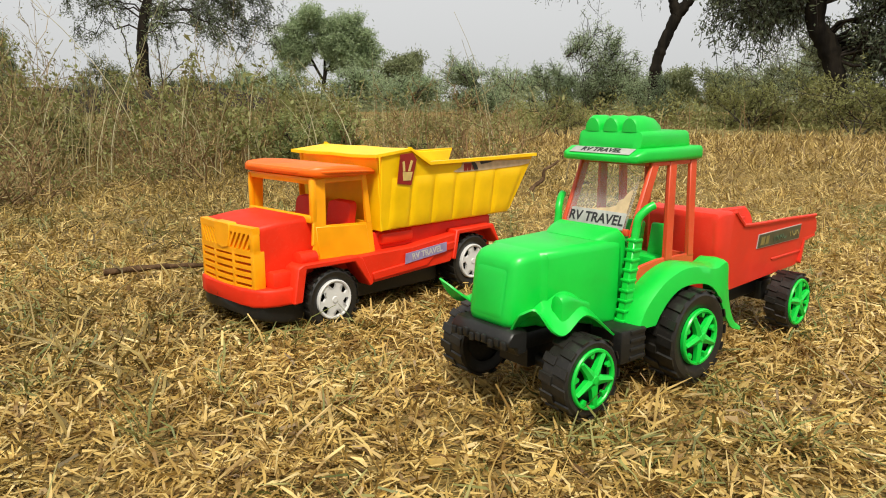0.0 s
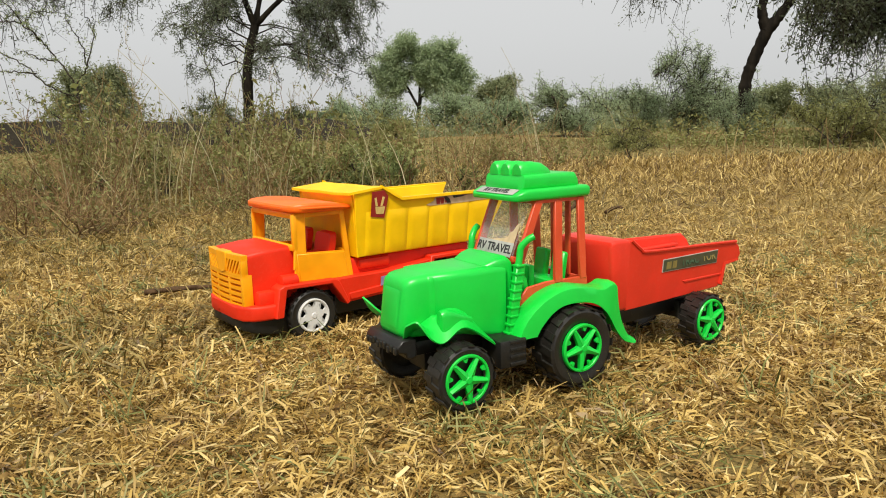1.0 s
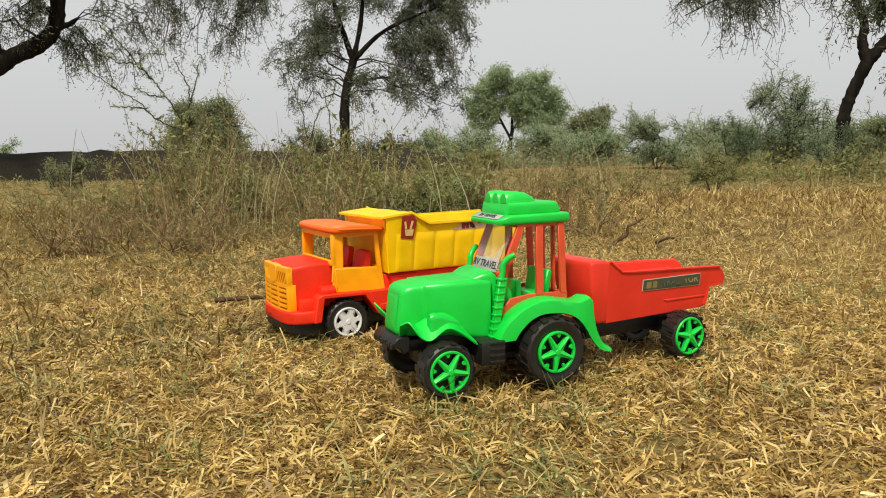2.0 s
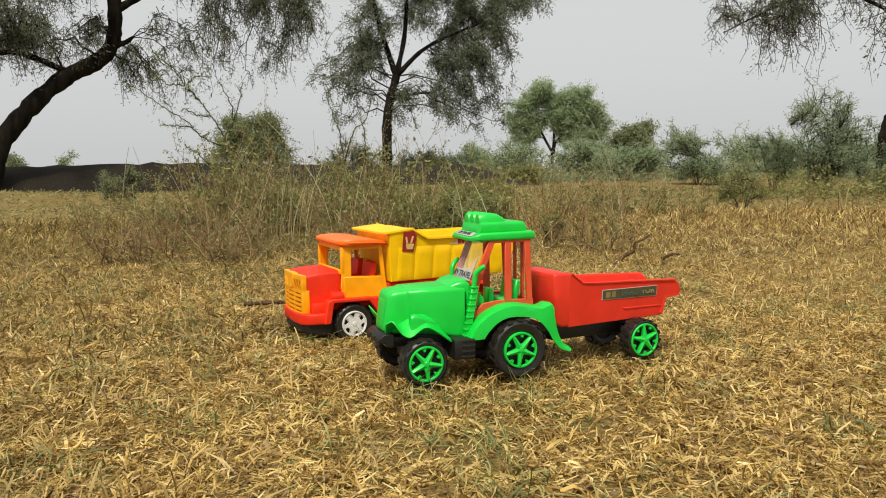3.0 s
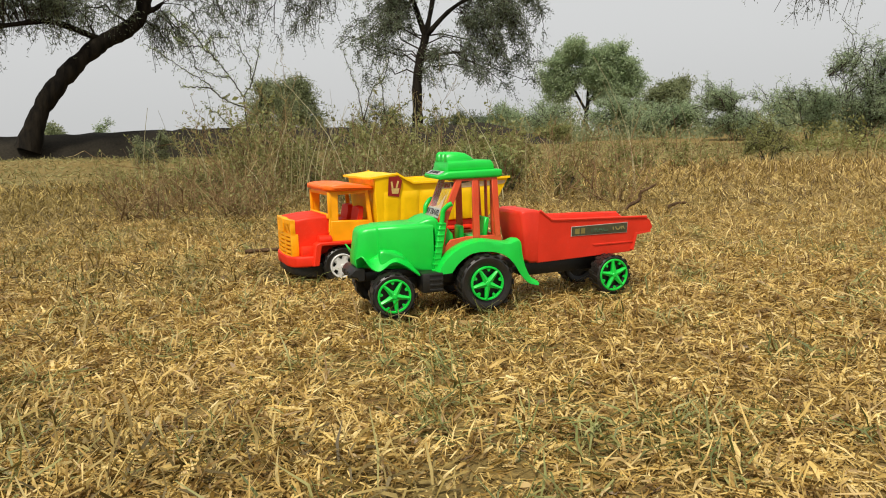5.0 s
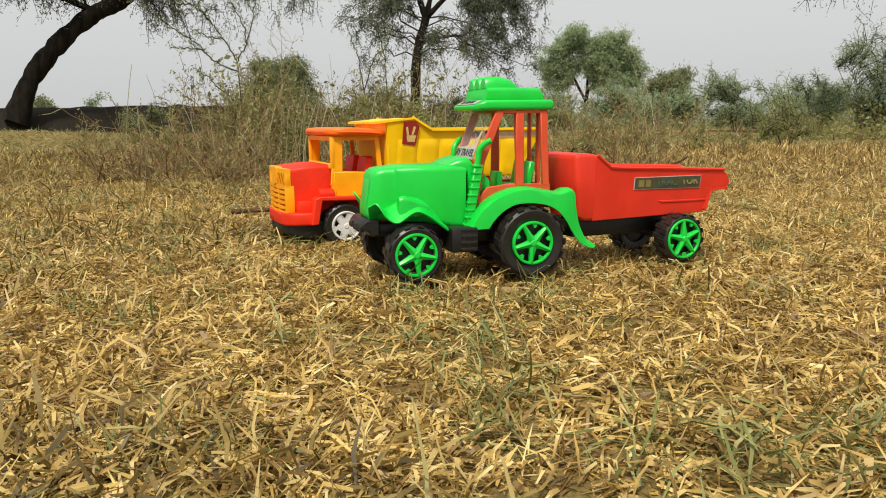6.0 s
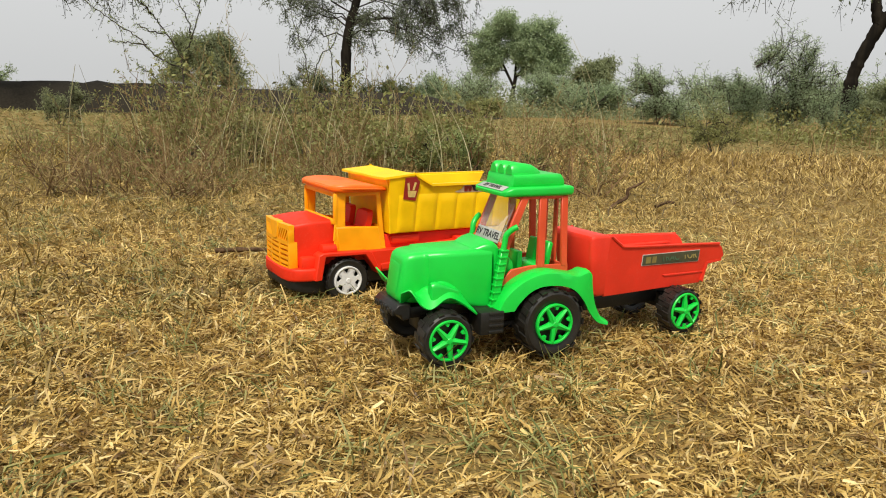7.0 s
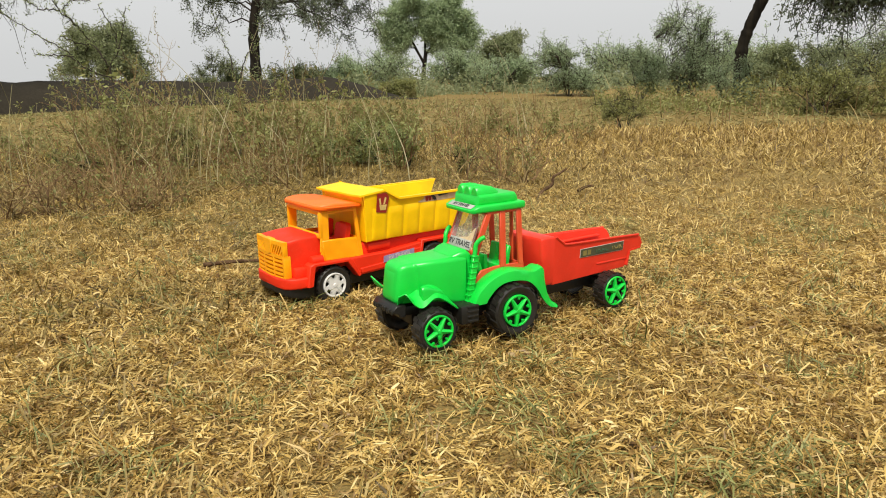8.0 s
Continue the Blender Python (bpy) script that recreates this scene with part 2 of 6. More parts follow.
def block(bm, lo, hi, bevel=0.0):
    b2 = bmesh.new()
    bmesh.ops.create_cube(b2, size=1)
    for v in b2.verts:
        v.co = Vector([a + (c + 0.5) * (b - a) for a, b, c in zip(lo, hi, v.co)])
    bevelled(b2, bevel)
    join(bm, b2)
    return bm


def join(bm, other):
    me = bpy.data.meshes.new("scratch")
    other.to_mesh(me)
    other.free()
    bm.from_mesh(me)
    bpy.data.meshes.remove(me)
    return bm


def prism(bm, profile, side, thick, bevel=0.0):
    """A plate with the outline profile (s, z); side(s, z) is its outer y, thick its depth towards larger y."""
    b2 = bmesh.new()
    a = [b2.verts.new((s, side(s, z), z)) for s, z in profile]
    b = [b2.verts.new((s, side(s, z) + thick, z)) for s, z in profile]
    b2.faces.new(a)
    b2.faces.new(b[::-1])
    k = len(a)
    for i in range(k):
        b2.faces.new((a[i], b[i], b[(i + 1) % k], a[(i + 1) % k]))
    bevelled(b2, bevel, 1)
    bmesh.ops.triangulate(b2, faces=[f for f in b2.faces if len(f.verts) > 4])
    return join(bm, b2)


def rring(y0, y1, z0, z1, r, s, k=4, tilt=0.0):
    """A rounded rectangle across the vehicle at s; tilt moves its top along s."""
    pts = []
    for cy, cz, a0 in ((y1 - r, z1 - r, 0), (y0 + r, z1 - r, 90), (y0 + r, z0 + r, 180), (y1 - r, z0 + r, 270)):
        for i in range(k + 1):
            a = radians(a0 + 90 * i / k)
            y, z = cy + r * math.cos(a), cz + r * math.sin(a)
            pts.append(Vector((s + tilt * (z - z0) / (z1 - z0), y, z)))
    return pts


def loft(bm, rings, caps=True):
    b2 = bmesh.new()
    vs = [[b2.verts.new(p) for p in ring] for ring in rings]
    k = len(vs[0])
    for a, b in zip(vs, vs[1:]):
        for i in range(k):
            b2.faces.new((a[i], a[(i + 1) % k], b[(i + 1) % k], b[i]))
    if caps:
        b2.faces.new(vs[0][::-1])
        b2.faces.new(vs[-1])
    return join(bm, b2)


def curve_through(pts, k=6):
    """Catmull-Rom points through pts."""
    pts = [Vector(p) for p in pts]
    ext = [2 * pts[0] - pts[1], *pts, 2 * pts[-1] - pts[-2]]
    out = []
    for i in range(1, len(ext) - 2):
        p0, p1, p2, p3 = ext[i - 1:i + 3]
        for j in range(k):
            t = j / k
            out.append(0.5 * (2 * p1 + (p2 - p0) * t + (2 * p0 - 5 * p1 + 4 * p2 - p3) * t * t + (3 * p1 - p0 - 3 * p2 + p3) * t ** 3))
    return out + [pts[-1]]


def pipe(bm, pts, radii, k=8):
    pts = [Vector(p) for p in pts]
    rings = []
    for i, p in enumerate(pts):
        d = (pts[min(i + 1, len(pts) - 1)] - pts[max(i - 1, 0)]).normalized()
        a = d.orthogonal().normalized() if i == 0 else (a - d * a.dot(d)).normalized()
        b = d.cross(a)
        r = radii[i] if isinstance(radii, (list, tuple)) else radii
        rings.append([p + r * (math.cos(2 * math.pi * j / k) * a + math.sin(2 * math.pi * j / k) * b) for j in range(k)])
    return loft(bm, rings)


def sheet(bm, rows, thick):
    """A curved skin through rows of points, given a thickness."""
    b2 = bmesh.new()
    vs = [[b2.verts.new(p) for p in row] for row in rows]
    for a, b in zip(vs, vs[1:]):
        for i in range(len(a) - 1):
            b2.faces.new((a[i], a[i + 1], b[i + 1], b[i]))
    bmesh.ops.recalc_face_normals(b2, faces=b2.faces[:])
    bmesh.ops.solidify(b2, geom=b2.faces[:], thickness=thick)
    return join(bm, b2)


def lathe(bm, profile, k=32, caps=True):
    """profile (radius, y) turned about the y axis."""
    rings = [[Vector((r * math.cos(2 * math.pi * j / k), y, r * math.sin(2 * math.pi * j / k))) for j in range(k)] for r, y in profile]
    return loft(bm, rings, caps)


def words(text, size, mat, parent, m, label, bold=0.0002):
    cu = bpy.data.curves.new("lettering", "FONT")
    cu.body, cu.size, cu.extrude, cu.align_x, cu.align_y, cu.offset = text, size, 0.00012, "CENTER", "CENTER", bold
    tmp = new("lettering_source", cu)
    bpy.context.view_layer.update()
    me = bpy.data.meshes.new_from_object(tmp.evaluated_get(bpy.context.evaluated_depsgraph_get()))
    bpy.data.objects.remove(tmp)
    bpy.data.curves.remove(cu)
    me.materials.clear()
    me.materials.append(mat)
    return mesh_part("lettering", me, parent, m, label)


def smoothstep(a, b, x):
    t = np.clip((x - a) / (b - a), 0, 1)
    return t * t * (3 - 2 * t)


# ---- ground ----
def ground_height(x, y):
    x, y = np.asarray(x, float), np.asarray(y, float)
    r = np.hypot(x - 0.1, y - 0.5)
    h = -0.006 + 0.003 * np.sin(7 * x + 1.3 * y) * np.sin(5.2 * y - 2 * x + 0.7)
    h = h + 0.0015 * np.sin(23 * x + 3) * np.sin(19 * y + 1.1)
    h = h - 0.004 * np.exp(-((x + 0.13) ** 2 + (y - 0.66) ** 2) / 0.02)
    h = h + smoothstep(2, 9, r) * (0.05 * np.sin(0.55 * x + 0.8) * np.sin(0.43 * y) + 0.02 * np.sin(1.7 * x) * np.sin(1.3 * y + 1))
    h = h + 0.09 * np.exp(-(((x + 6.9) / 2.4) ** 2 + ((y - 5.2) / 2.4) ** 2))
    return h


def numpy_mesh(name, verts, faces, mat, smooth=True):
    """verts (n, 3); faces (m, 4) or (m, 3)."""
    me = bpy.data.meshes.new(name)
    verts, faces = np.ascontiguousarray(verts, np.float32), np.ascontiguousarray(faces, np.int32)
    k = faces.shape[1]
    me.vertices.add(len(verts))
    me.vertices.foreach_set("co", verts.ravel())
    me.loops.add(faces.size)
    me.loops.foreach_set("vertex_index", faces.ravel())
    me.polygons.add(len(faces))
    me.polygons.foreach_set("loop_start", np.arange(0, faces.size, k, dtype=np.int32))
    me.polygons.foreach_set("use_smooth", np.full(len(faces), smooth, bool))
    me.update(calc_edges=True)
    me.materials.append(mat)
    return me


def make_ground():
    rings = np.concatenate([np.linspace(0.03, 3, 100), np.geomspace(3.1, 900, 70)])
    k = 200
    a = np.linspace(0, 2 * np.pi, k, endpoint=False)
    x = 0.1 + np.outer(rings, np.cos(a)).ravel()
    y = 0.5 + np.outer(rings, np.sin(a)).ravel()
    v = np.column_stack([x, y, ground_height(x, y)])
    i, j = np.meshgrid(np.arange(len(rings) - 1), np.arange(k), indexing="ij")
    i, j = i.ravel(), j.ravel()
    f = np.column_stack([i * k + j, (i + 1) * k + j, (i + 1) * k + (j + 1) % k, i * k + (j + 1) % k])
    me = numpy_mesh("ground", v, f, SOIL)
    ob = new("ground", me)
    # the small middle of the sheet
    bm = bmesh.new()
    bm.from_mesh(me)
    bm.verts.ensure_lookup_table()
    bm.faces.new([bm.verts[q] for q in range(k)])
    bm.to_mesh(me)
    bm.free()
    return tagged(ob, "dry trampled ground littered with pale straw", "ground", kind="structure")


make_ground()


# ---- grass ----
def blade_mesh(name, rng, xy, length, width, lift, mat, z=None, short=False):
    """Bent blades: each a strip of two quads. lift: slope of the blade's start, radians."""
    n = len(xy)
    yaw = rng.uniform(0, 2 * np.pi, n)
    base = np.column_stack([xy, (ground_height(xy[:, 0], xy[:, 1]) if z is None else z)])
    d = np.column_stack([np.cos(yaw) * np.cos(lift), np.sin(yaw) * np.cos(lift), np.sin(lift)])
    lift2 = lift * rng.uniform(-0.2, 1.0, n)
    bend = rng.normal(0, 0.45, n)
    d2 = np.column_stack([np.cos(yaw + bend) * np.cos(lift2), np.sin(yaw + bend) * np.cos(lift2), np.sin(lift2)])
    roll = rng.normal(0, 0.6, n)
    w = np.column_stack([-np.sin(yaw) * np.cos(roll), np.cos(yaw) * np.cos(roll), np.sin(roll)]) * (width / 2)[:, None]
    L = length[:, None]
    p0, p1 = base, base + d * L * 0.5
    p2 = p1 + d2 * L * 0.5
    tip = w * rng.uniform(0.1, 0.8, n)[:, None]
    if short:
        v = np.stack([p0 - w, p0 + w, p2 + tip, p2 - tip], 1).reshape(-1, 3)
        return numpy_mesh(name, v, np.arange(n * 4).reshape(-1, 4), mat, False)
    v = np.stack([p0 - w * 0.45, p0 + w * 0.45, p1 - w, p1 + w, p2 - tip, p2 + tip], 1).reshape(-1, 3)
    o = np.arange(n)[:, None] * 6
    f = np.stack([o + [0, 1, 3, 2], o + [2, 3, 5, 4]], 1).reshape(-1, 4)
    return numpy_mesh(name, v, f, mat, False)


def value_noise(x, y, cell, seed):
    """Smooth random field between 0 and 1, with features of the size cell."""
    g = np.random.default_rng(seed).random((97, 97))
    u, v = x / cell + 40.0, y / cell + 40.0
    i, j = np.floor(u).astype(int), np.floor(v).astype(int)
    a, b = u - i, v - j
    a, b = a * a * (3 - 2 * a), b * b * (3 - 2 * b)
    i0, j0, i1, j1 = i % 97, j % 97, (i + 1) % 97, (j + 1) % 97
    return (g[i0, j0] * (1 - a) + g[i1, j0] * a) * (1 - b) + (g[i0, j1] * (1 - a) + g[i1, j1] * a) * b


def scatter(rng, n, x0, x1, y0, y1):
    return np.column_stack([rng.uniform(x0, x1, n), rng.uniform(y0, y1, n)])


def polar(rng, n, r0, r1, a0, a1):
    """Points round the toys between two distances; bearings clockwise from +y, degrees."""
    r = np.sqrt(rng.uniform(r0 ** 2, r1 ** 2, n))
    a = np.radians(rng.uniform(a0, a1, n))
    return np.column_stack([0.2 + r * np.sin(a), -0.2 + r * np.cos(a)])


BARE = ((0.29, 0.04, 0.05), (0.29, 0.35, 0.045), (0.12, 0.26, 0.03), (0.19, 0.27, 0.035), (-0.2, 0.32, 0.03), (0.5, 0.45, 0.04), (0.05, 0.12, 0.03))
SHOOTS = ((0.44, 0.16), (0.45, 0.21), (0.41, 0.19), (0.38, 0.16), (0.08, 0.23), (-0.09, 0.25), (0.25, 0.14), (0.35, 0.04), (0.11, 0.05), (0.61, 0.63), (0.20, 0.29), (-0.16, 0.13),
          (0.82, 1.36), (-0.30, 0.48), (-0.06, 0.51), (0.22, 0.39), (0.40, 0.76), (0.11, 0.385), (0.08, 0.40), (0.20, 0.46))


def make_grass():
    rng = np.random.default_rng(4)
    # litter: a springy mat with mounds and hollows, thinning out unevenly at its rim
    xy = np.concatenate([scatter(rng, 245000, -0.72, 1.0, -0.3, 0.95), scatter(rng, 120000, -1.35, 1.7, -0.5, 1.9)])
    n = len(xy)
    xy = xy + rng.normal(0, 0.13, (n, 2))
    px, py = xy[:, 0], xy[:, 1]
    mound = 0.6 * value_noise(px, py, 0.042, 1) + 0.4 * value_noise(px, py, 0.016, 2)
    broad = value_noise(px, py, 0.20, 3)
    bare = sum(np.exp(-((px - bx) ** 2 + (py - by) ** 2) / br ** 2) for bx, by, br in BARE)
    rim = np.hypot((px - 0.15) / 1.35, (py - 0.66) / 1.15) + 0.35 * (broad - 0.5)
    keep = rng.uniform(0, 1, n) < (0.40 + 0.85 * mound) * (1 - 0.85 * np.clip(bare, 0, 1)) * (1 - smoothstep(0.75, 1.1, rim))
    xy, mound = xy[keep], mound[keep]
    n = len(xy)
    z = ground_height(xy[:, 0], xy[:, 1]) + rng.uniform(0.0, 1.0, n) * (0.002 + 0.013 * np.clip(mound - 0.25, 0, 1))
    h = int(n * 0.5)
    me = blade_mesh("straw_litter", rng, xy[:h], rng.gamma(3, 0.0026, h) + 0.006, rng.gamma(3, 0.00036, h) + 0.0008, rng.normal(0.22, 0.45, h), STRAW, z[:h])
    tagged(new("straw_litter", me), "flattened dry yellow straw covering the ground", "straw", kind="stuff")
    h = n - h
    me = blade_mesh("chaff", rng, xy[-h:], rng.gamma(4, 0.0019, h) + 0.004, rng.gamma(4, 0.00028, h) + 0.0007, rng.normal(0.08, 0.3, h), STRAW, z[-h:] - 0.001, True)
    tagged(new("chaff", me), "short broken bits of dry straw on the soil", "straw", kind="stuff")
    # standing tips in tufts
    c = scatter(rng, 9000, -1.3, 1.6, -0.4, 1.8)
    c = c[rng.uniform(0, 1, len(c)) < 1.3 * value_noise(c[:, 0], c[:, 1], 0.06, 5)]
    xy = np.repeat(c, 9, 0) + rng.normal(0, 0.007, (len(c) * 9, 2))
    n = len(xy)
    me = blade_mesh("dry_grass_tufts", rng, xy, rng.gamma(5, 0.0027, n) + 0.006, rng.uniform(0.0009, 0.0022, n), rng.uniform(0.3, 1.4, n), STRAW)
    tagged(new("dry_grass_tufts", me), "short tufts of dry straw-coloured grass", "grass", kind="stuff")
    # green shoots
    c = np.concatenate([scatter(rng, 430, -1.0, 1.3, -0.2, 1.5), np.repeat(np.array(SHOOTS), 2, 0)])
    xy = np.repeat(c, 26, 0) + rng.normal(0, 0.015, (len(c) * 26, 2))
    n = len(xy)
    me = blade_mesh("green_grass_shoots", rng, xy, rng.gamma(5, 0.004, n) + 0.006, rng.uniform(0.001, 0.0022, n), rng.uniform(0.1, 1.2, n), TURF)
    tagged(new("green_grass_shoots", me), "sparse dull green grass shoots in the straw", "grass", kind="stuff")
    # browner, olive grass towards the weeds and in two patches nearer by
    c = np.concatenate([polar(rng, 5200, 0.9, 3.0, -64, -22), polar(rng, 1500, 1.7, 3.0, -24, 6), scatter(rng, 1500, -0.95, -0.2, -0.1, 0.75), scatter(rng, 900, -0.4, 0.32, -0.24, 0.08)])
    lump = 0.55 + 0.45 * np.sin(6.5 * c[:, 0] + 2.0 * np.sin(5 * c[:, 1])) * np.sin(7.5 * c[:, 1] + 1.3 * c[:, 0])
    c = c[rng.uniform(0, 1, len(c)) < lump]
    xy = np.repeat(c, 6, 0) + rng.normal(0, 0.013, (len(c) * 6, 2))
    n = len(xy)
    me = blade_mesh("olive_grass_tufts", rng, xy, rng.gamma(5, 0.0042, n) + 0.007, rng.uniform(0.0012, 0.003, n), rng.uniform(0.1, 1.2, n), OLIVE_STRAW)
    tagged(new("olive_grass_tufts", me), "dull olive-brown tufts of grass", "grass", kind="stuff")
    # the field farther out
    xy = polar(rng, 215000, 0.95, 4.8, -64, 50)
    out = np.hypot(xy[:, 0] - 0.2, xy[:, 1] + 0.2) + 0.8 * (value_noise(xy[:, 0], xy[:, 1], 0.5, 9) - 0.5)
    aside = np.degrees(np.arctan2(xy[:, 0] - 0.2, xy[:, 1] + 0.2)) + 14 * (value_noise(xy[:, 0], xy[:, 1], 0.4, 11) - 0.5)
    fade = (1 - smoothstep(3.9, 4.9, out)) * smoothstep(-64, -52, aside) * (1 - smoothstep(38, 50, aside))
    xy = xy[rng.uniform(0, 1, len(xy)) < (0.35 + 0.9 * value_noise(xy[:, 0], xy[:, 1], 0.07, 7)) * fade]
    n = len(xy)
    far = np.clip(np.hypot(xy[:, 0], xy[:, 1]) / 1.7, 0.8, 2.3)
    length, width, lift = (rng.gamma(4, 0.0030, n) + 0.007) * far, rng.uniform(0.0011, 0.0030, n) * far, np.abs(rng.normal(0.6, 0.5, n))
    # golden on the open side; towards the weeds a duller colour holding tree shade
    side = np.degrees(np.arctan2(xy[:, 0] - 0.2, xy[:, 1] + 0.2)) + rng.normal(0, 5, n)
    for name, pick, mat in (("field_straw", side > -9, FIELD_GOLD), ("shaded_field_straw", side <= -9, FIELD_SHADED)):
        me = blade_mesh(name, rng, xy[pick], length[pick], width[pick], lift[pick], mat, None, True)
        tagged(new(name, me), "dry golden grass of the open field" if mat is FIELD_GOLD else "dull dry grass between the weeds, tree shade in its colour", "grass", kind="stuff")
    xy = polar(rng, 60000, 4.2, 12, -66, 50)
    n = len(xy)
    me = blade_mesh("far_field_straw", rng, xy, rng.gamma(4, 0.008, n) + 0.014, rng.uniform(0.004, 0.009, n), np.abs(rng.normal(0.35, 0.4, n)), KHAKI, None, True)
    tagged(new("far_field_straw", me), "distant dry grass of the field", "grass", kind="stuff")
    xy = polar(rng, 22000, 0.3, 5.0, 48, 297)
    n = len(xy)
    me = blade_mesh("open_field_straw", rng, xy, rng.gamma(4, 0.0065, n) + 0.012, rng.uniform(0.003, 0.006, n), np.abs(rng.normal(0.3, 0.4, n)), FIELD_SHADED, None, True)
    tagged(new("open_field_straw", me), "sparse dry grass of the open ground around", "grass", kind="stuff")


make_grass()


# ---- wheels ----
def tyre_bmesh(r, width):
    bm = bmesh.new()
    h = width / 2
    lathe(bm, [(r * 0.60, -h * 0.80), (r * 0.74, -h * 0.98), (r * 0.88, -h), (r * 0.955, -h * 0.86), (r * 0.965, 0), (r * 0.955, h * 0.86),
               (r * 0.88, h), (r * 0.74, h * 0.98), (r * 0.60, h * 0.80)], 40, False)
    return bm


def tread_lug_mesh(r, width, lugs, depth, sgn):
    h = width / 2
    lug = bmesh.new()
    bmesh.ops.create_cube(lug, size=1)
    for v in lug.verts:
        taper = 0.82 if v.co.z > 0 else 1.0
        skew = v.co.y * sgn * 0.25
        v.co = Vector((v.co.x * 2 * math.pi * r / lugs * 0.5 * taper + skew * r * 0.25, sgn * h * (0.52 + v.co.y * 0.98), r * 0.955 + (v.co.z + 0.5) * depth))
    bmesh.ops.recalc_face_normals(lug, faces=lug.faces[:])
    me = bpy.data.meshes.new("tread_lug")
    lug.to_mesh(me)
    lug.free()
    me.materials.append(RUBBER)
    return me


def star_rim_bmesh(rr, out):
    """Five-armed star inside a flat ring; out: how far it stands proud towards -y."""
    bm = bmesh.new()
    lathe(bm, [(rr * 0.87, 0), (rr, 0), (rr, -out * 0.7), (rr * 0.97, -out), (rr * 0.90, -out), (rr * 0.87, -out * 0.7), (rr * 0.87, 0)], 40, False)
    for i in range(5):
        turn = Matrix.Rotation(2 * math.pi * i / 5 + 0.3, 3, "Y")
        arm = bmesh.new()
        o = [(-0.21, 0.05), (-0.13, 0.42), (-0.085, 0.9), (0.085, 0.9), (0.13, 0.42), (0.21, 0.05)]
        a = [arm.verts.new(turn @ Vector((x * rr, -out * (0.95 if q < 0.6 else 0.75), q * rr))) for x, q in o]
        b = [arm.verts.new(turn @ Vector((x * rr, 0, q * rr))) for x, q in o]
        ridge = [arm.verts.new(turn @ Vector((0, -out * 1.35, q * rr))) for q in (0.02, 0.5, 0.88)]
        k = len(a)
        for j in range(k):
            if j != 5:
                arm.faces.new((a[j], b[j], b[(j + 1) % k], a[(j + 1) % k])) if j != 2 else None
        arm.faces.new((a[0], a[1], ridge[1], ridge[0]))
        arm.faces.new((a[1], a[2], ridge[2], ridge[1]))
        arm.faces.new((a[4], a[5], ridge[0], ridge[1]))
        arm.faces.new((a[3], a[4], ridge[1], ridge[2]))
        arm.faces.new((a[2], a[3], ridge[2]))
        join(bm, arm)
        mid = Matrix.Rotation(2 * math.pi * (i + 0.5) / 5 + 0.3, 3, "Y")
        tooth = bmesh.new()
        t = [(-0.12, 0.86), (-0.04, 0.70), (0.04, 0.70), (0.12, 0.86)]
        a = [tooth.verts.new(mid @ Vector((x * rr, -out * 0.8, q * rr))) for x, q in t]
        b = [tooth.verts.new(mid @ Vector((x * rr, 0, q * rr))) for x, q in t]
        tooth.faces.new(a)
        for j in range(4):
            tooth.faces.new((a[j], b[j], b[(j + 1) % 4], a[(j + 1) % 4]))
        join(bm, tooth)
    lathe(bm, [(0.001, -out * 1.45), (rr * 0.13, -out * 1.4), (rr * 0.2, -out * 1.0), (rr * 0.2, 0), (0.001, 0)], 16)
    return bm


def truck_rim_bmesh(rr, out):
    bm = bmesh.new()
    lathe(bm, [(rr * 0.83, 0), (rr, 0), (rr, -out), (rr * 0.95, -out * 1.25), (rr * 0.88, -out * 1.1), (rr * 0.83, -out * 0.6), (rr * 0.83, 0)], 40, False)
    for i in range(6):
        turn = Matrix.Rotation(2 * math.pi * i / 6 + 0.2, 3, "Y")
        arm = bmesh.new()
        o = [(-0.28, 0.42), (-0.10, 0.66), (-0.25, 0.86), (0.25, 0.86), (0.10, 0.66), (0.28, 0.42)]
        a = [arm.verts.new(turn @ Vector((x * rr, -out * 0.9, q * rr))) for x, q in o]
        b = [arm.verts.new(turn @ Vector((x * rr, 0, q * rr))) for x, q in o]
        arm.faces.new(a)
        for j in range(6):
            arm.faces.new((a[j], b[j], b[(j + 1) % 6], a[(j + 1) % 6]))
        bmesh.ops.triangulate(arm, faces=[f for f in arm.faces if len(f.verts) > 4])
        join(bm, arm)
    lathe(bm, [(0.001, -out * 1.2), (rr * 0.14, -out * 1.2), (rr * 0.18, -out * 0.95), (rr * 0.52, -out * 0.9), (rr * 0.54, 0), (0.001, 0)], 24)
    return bm


